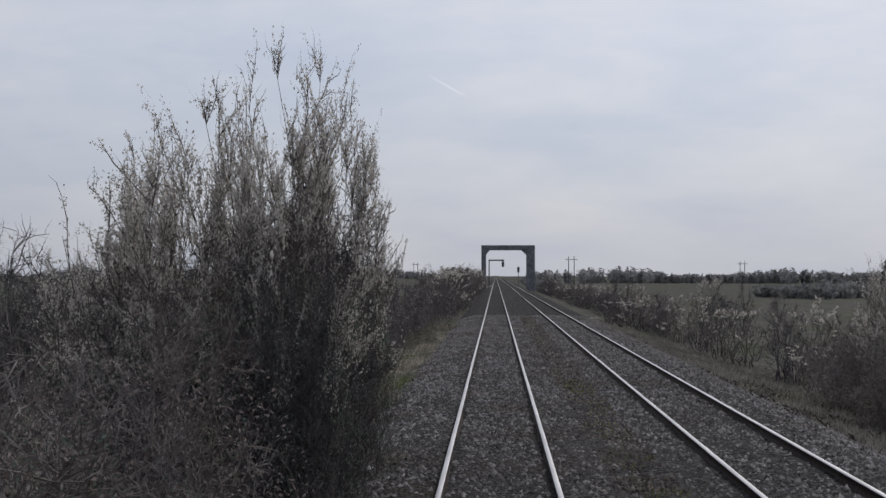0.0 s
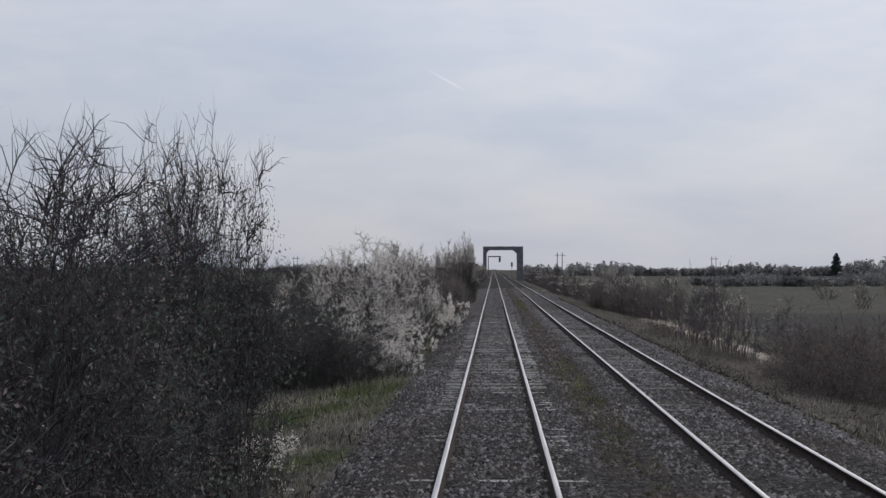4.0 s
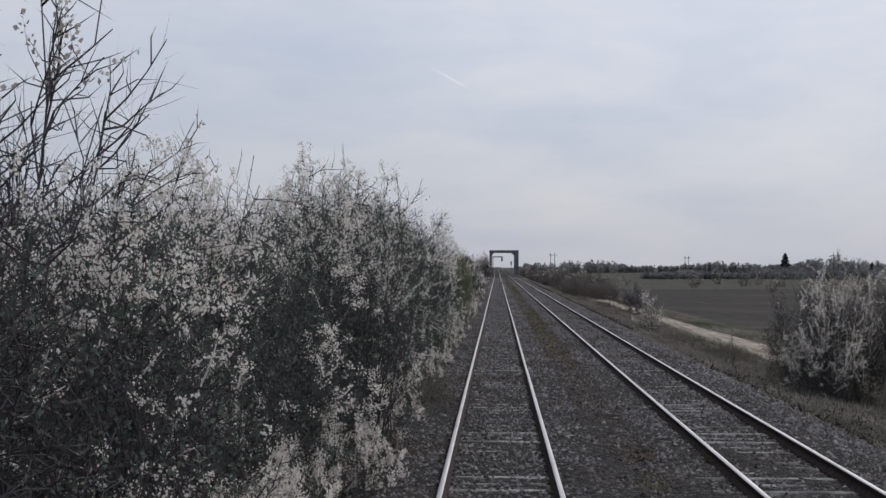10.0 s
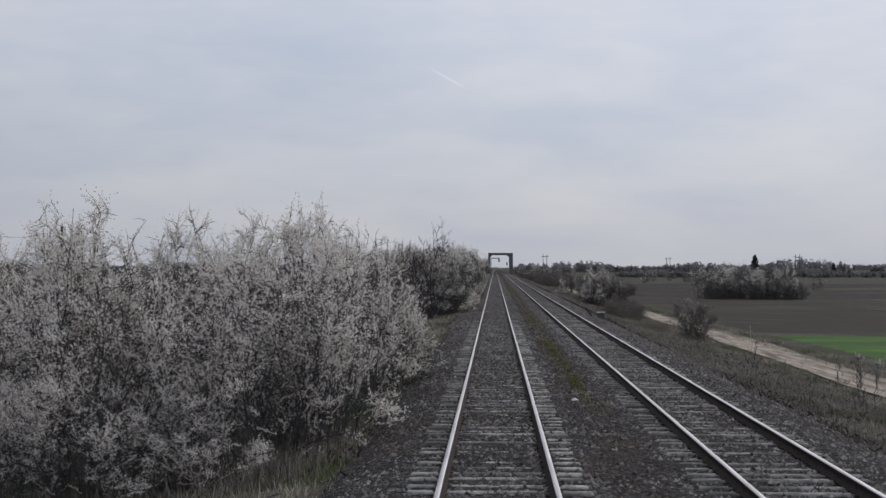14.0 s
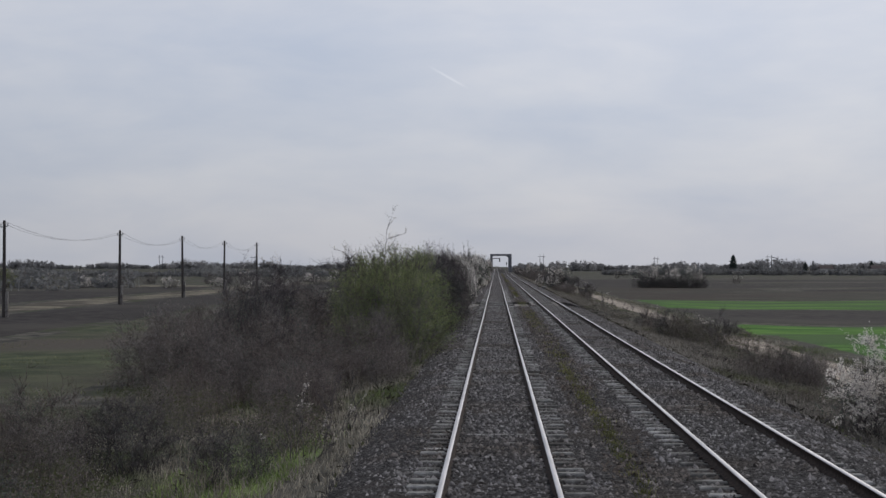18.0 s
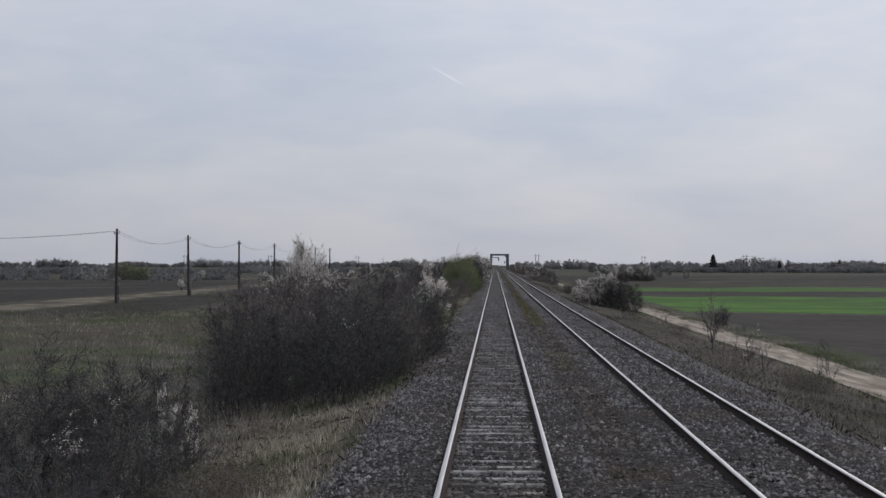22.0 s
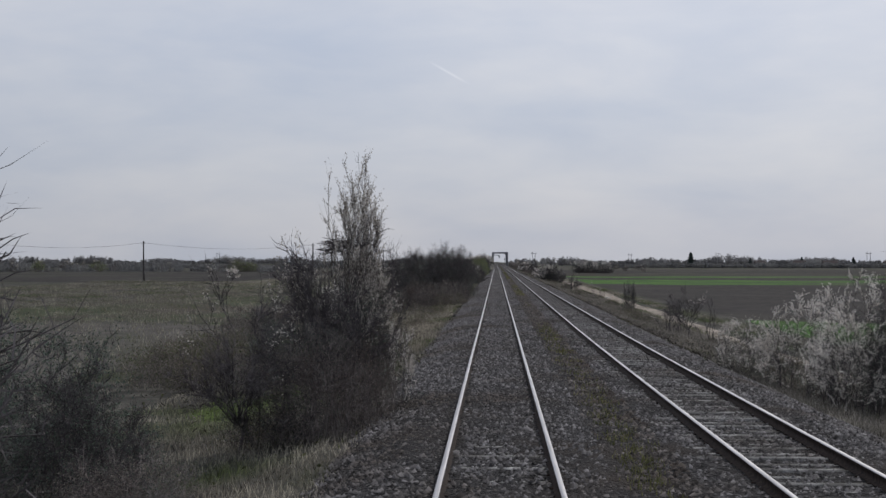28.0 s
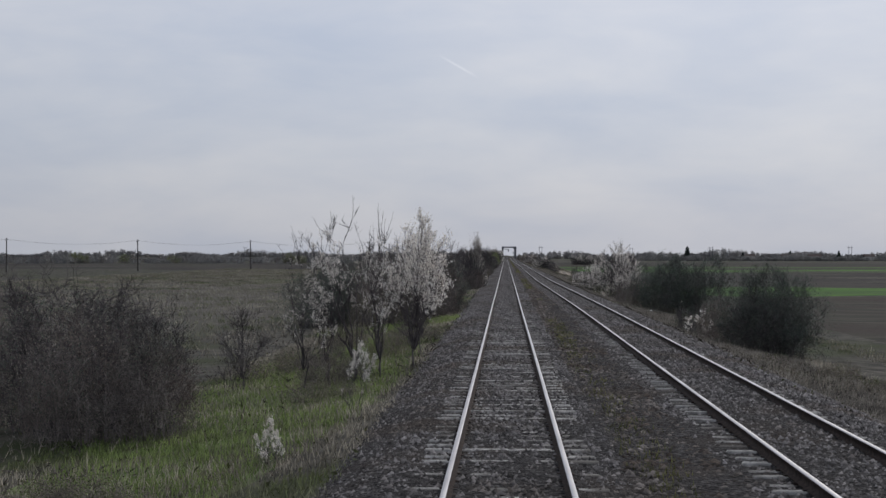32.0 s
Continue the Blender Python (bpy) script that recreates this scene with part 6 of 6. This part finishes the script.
def stones_tile(seed, x0, x1, heaped):
    """One length of broken stones over a lane of the ballast, lying level with the sleepers' tops at z = 0."""
    rg = np.random.default_rng(seed)
    n = int(118 * (x1 - x0) * STONE_TILE)
    x, y = x0 + (x1 - x0) * rg.random(n), STONE_TILE * rg.random(n)
    s = 0.021 + 0.031 * rg.random(n) ** 1.6
    flank = shoulder(x, TRACK_2)
    z = -0.012 - 0.03 * np.exp(-((x - 1.98) / 0.5) ** 2)
    z = z + np.where(rg.random(n) < heaped, 0.022, 0.0)
    z = z * (1 - flank) + (np.interp(x, PROFILE_X, PROFILE_Z) + 0.172 - 0.07) * flank
    c = np.stack([x, y, z], axis=1)
    off = np.array([[1, 0, 0], [0, 1, 0], [-1, 0, 0], [0, -1, 0], [0, 0, 1.0]])[None] * (0.6 + 0.7 * rg.random((n, 5, 1))) + 0.22 * rg.normal(size=(n, 5, 3)) * np.array([1, 1, 0.3])
    a = rg.random(n) * 6.283
    ca, sa = np.cos(a)[:, None], np.sin(a)[:, None]
    off = np.stack([off[..., 0] * ca - off[..., 1] * sa, off[..., 0] * sa + off[..., 1] * ca, off[..., 2]], axis=-1)
    v = (c[:, None, :] + off * s[:, None, None]).reshape(-1, 3)
    b = np.arange(n)[:, None] * 5
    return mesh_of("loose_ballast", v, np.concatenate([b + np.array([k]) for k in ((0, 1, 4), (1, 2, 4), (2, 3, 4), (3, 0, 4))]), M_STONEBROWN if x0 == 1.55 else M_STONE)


def verge_tile(seed, x0, x1, n, tall):
    rg = np.random.default_rng(seed)
    x, y = x0 + (x1 - x0) * rg.random(n), TILE * rg.random(n)
    near = np.exp(-np.minimum(np.abs(x - x0), np.abs(x - x1)) / 0.3)
    h = tall * (0.25 + 0.9 * rg.random(n) ** 1.6) * (1 - 0.5 * near)
    v, f = blades(rg, np.stack([x, y, np.interp(x, PROFILE_X, PROFILE_Z) - 0.02], axis=1), h, 0.007 + 0.01 * rg.random(n), 0.9)
    return mesh_of("verge_grass", v, f, M_VERGE if x0 < 0 else M_VERGEDRY)


STONES = [[stones_tile(10 * i + k, *lane) for k in range(3)] for i, lane in enumerate(STRIPS)]
LEFT_VERGE = [verge_tile(30 + k, -9.5, -2.35, 4200, 0.24) for k in range(4)]
RIGHT_VERGE = [verge_tile(50 + k, 7.2, 12.9, 4200, 0.24) for k in range(4)]
for k in range(82):
    y = 103.0 - STONE_TILE * (k + 1)
    if y == BRIDGE[0]:
        continue
    mid = y + STONE_TILE / 2
    for i, (x0, x1, heaped) in enumerate(STRIPS):
        ob = tagged(new("loose_ballast", STONES[i][(k * 7 + i) % 3]), "crushed grey stones of the track ballast", "stones", kind="stuff")
        on_2 = x0 > 2
        spread = float(track_2(mid)) - TRACK_2
        if i == 3:
            ob.scale = (1 + spread / 0.9, 1, 1)
        ob.location = (spread if on_2 else -1.55 * spread / 0.9 if i == 3 else 0.0, y, -0.172 + float(cover_at((x0 + x1) / 2 if i else -1.2, mid, TRACK_2)))
for k in range(163):
    y = 98.0 - TILE * (k + 1)
    if not BRIDGE[0] - 10 < y < BRIDGE[1] + 4:
        for tiles in (LEFT_VERGE, RIGHT_VERGE):
            ob = tagged(new("verge_grass", tiles[k * 5 % 4]), "short dry and green grass on the embankment", "grass", kind="stuff")
            ob.location = (0, y, 0)


scatter("track_weeds", "yellow-green weeds between the tracks", 8000, (1.75, 2.35), (-880, 40), 0.11, 0.012, M_WEED, 0.25, 6, where=patchy(0.06, 0.17, 0.25))
scatter("dry_grass", "tufts of tall dry grass on the embankment", 9000, (-10, -2.8), (-880, 60), 0.34, 0.011, M_DRYGRASS, where=patchy(0.13, 0.31, 0.3))
scatter("dry_grass", "tufts of tall dry grass on the embankment", 9000, (7.6, 13.0), (-880, 60), 0.28, 0.010, M_DRYGRASS, where=patchy(0.11, 0.37, 0.3))

scatter("dead_weeds", "brown dead weeds on the slope above the dirt road", 9000, (8.2, 12.2), (-870, 30), 0.28, 0.010, M_VERGEDRY, 0.5, 6, where=patchy(0.07, 0.23, -0.1), lean=0.6)
scatter("dead_weeds", "brown dead weeds at the edge of the dirt road", 3200, (10.8, 12.5), (-700, 30), 0.42, 0.010, M_VERGEDRY, 0.6, 5, where=patchy(0.05, 0.19, 0.1), lean=0.6)
scatter("track_weeds", "narrow green line of weeds between the tracks", 700, (1.92, 2.06), (-500, -440), 0.09, 0.012, M_WEED, 0.2, 6)
scatter("track_weeds", "narrow green line of weeds between the tracks", 300, (1.95, 2.1), (-345, -318), 0.09, 0.012, M_WEED, 0.2, 6)


def turf(x0, x1, y0, y1, tufts, dry=False):
    """A lush patch: turf sheet with grass blades on it."""
    xs, ys = np.linspace(x0, x1, 11), np.linspace(y0, y1, 25)
    mx, my, wx, wy = (x0 + x1) / 2, (y0 + y1) / 2, (x1 - x0) / 2, (y1 - y0) / 2

    def lie(x, y):
        r = ((x - mx) / wx) ** 2 + ((y - my) / wy) ** 2 + 0.3 * np.sin(x * 2.1 + y) + 0.2 * np.sin(y * 1.7)
        return ground_z(x, y) + 0.035 - 0.2 * np.clip(r - 0.75, 0, 1)

    tagged(sheet("grass_patch", xs, ys, lie, M_STUBBLE if dry else M_LUSH), "patch of pale dry grass" if dry else "patch of fresh green grass below the embankment", "grass", kind="structure")
    scatter("dry_grass" if dry else "green_grass", "pale dry grass blades" if dry else "fresh green grass blades", tufts, (x0 + 0.3, x1 - 0.2), (y0 + 0.5, y1 - 0.5), 0.2, 0.013, M_DRYGRASS if dry else M_GREENGRASS, per=7, where=lambda x, y: (((x - mx) / wx) ** 2 + ((y - my) / wy) ** 2 < 0.9) * 1.0)


turf(-9.0, -2.5, -774, -744, 3200), turf(-9.5, -2.2, -797, -785.5, 2200), turf(-9.0, -2.7, -848, -798, 4200), turf(-10.5, -2.7, -503, -466, 3600)
turf(-5.5, -2.8, -580, -558, 500, True), turf(-6.0, -3.2, -466, -454, 500), turf(-8, -3.4, -722, -712, 700), turf(-6, -3, -620, -610, 500), turf(-12, -7, -690, -664, 900)
turf(-13, -2.9, -338, -284, 3000, True), turf(-10, -2.9, -712, -668, 2200, True), turf(-7.5, -2.6, 22, 96, 2000, True)
scatter("dry_grass", "tall pale dry grass in the hollow", 3000, (-10, -2.8), (-333, -286), 0.30, 0.012, M_DRYGRASS, per=5, where=patchy(0.3, 0.7, 0.0))
scatter("dry_grass", "tall pale dry grass in the hollow", 3200, (-9, -2.8), (-712, -660), 0.34, 0.014, M_DRYGRASS, per=5, where=patchy(0.3, 0.7, 0.1))
scatter("dry_grass", "dark dry grass by the bridge", 3200, (-9, -2.8), (-385, -353), 0.5, 0.014, M_LITTERLEAF, per=5, where=patchy(0.3, 0.7, -0.2))
scatter("reeds", "beige dry reeds in the ditch", 500, (-15.8, -8.6), (-282, -277.5), 1.75, 0.014, M_REED, 0.9, 6, lean=0.6, where=patchy(1.3, 2.1, -0.1))
scatter("reeds", "brown lower stalks of the dry reeds", 900, (-16, -8.2), (-283, -276.5), 1.15, 0.015, M_DRYGRASS, 0.9, 6, lean=0.6)
scatter("dry_grass", "tall brown dry grass before the reeds", 2000, (-14, -5.5), (-306, -281), 0.42, 0.011, M_VERGE, 0.7, 6, lean=0.6, where=patchy(0.5, 0.9, 0.1))
scatter("meadow_grass", "grey-brown dry grass over the wide meadow", 34000, (-75, -11), (-880, -470), 0.30, 0.022, M_VERGE, 0.8, 4, lean=0.7)
scatter("meadow_grass", "green spring grass over the meadow", 12000, (-40, -10), (-520, -400), 0.2, 0.018, M_HERB, 0.8, 4, lean=0.7, where=patchy(0.11, 0.23, 0.1))
scatter("meadow_grass", "grey-brown dry grass along the dirt road", 9000, (12.3, 13.4), (-860, 40), 0.26, 0.012, M_VERGE, 0.5, 5, lean=0.7)
scatter("meadow_grass", "green and dry grass at the field edge", 9000, (16.4, 18.2), (-860, 40), 0.26, 0.014, M_VERGE, 0.6, 5, lean=0.7)
x, y = -15.8 + 7.4 * grng.random(420), -281.5 + 4.5 * grng.random(420)
v, f = leaves(grng, np.stack([x, y, ground_z(x, y) + 1.2 + 1.0 * grng.random(420)], axis=1), np.full(420, 0.13), 0.35)
tagged(new("reed_plumes", mesh_of("reed_plumes", v, f, M_REED)), "fluffy pale plumes of the dry reeds", "reeds", kind="stuff")
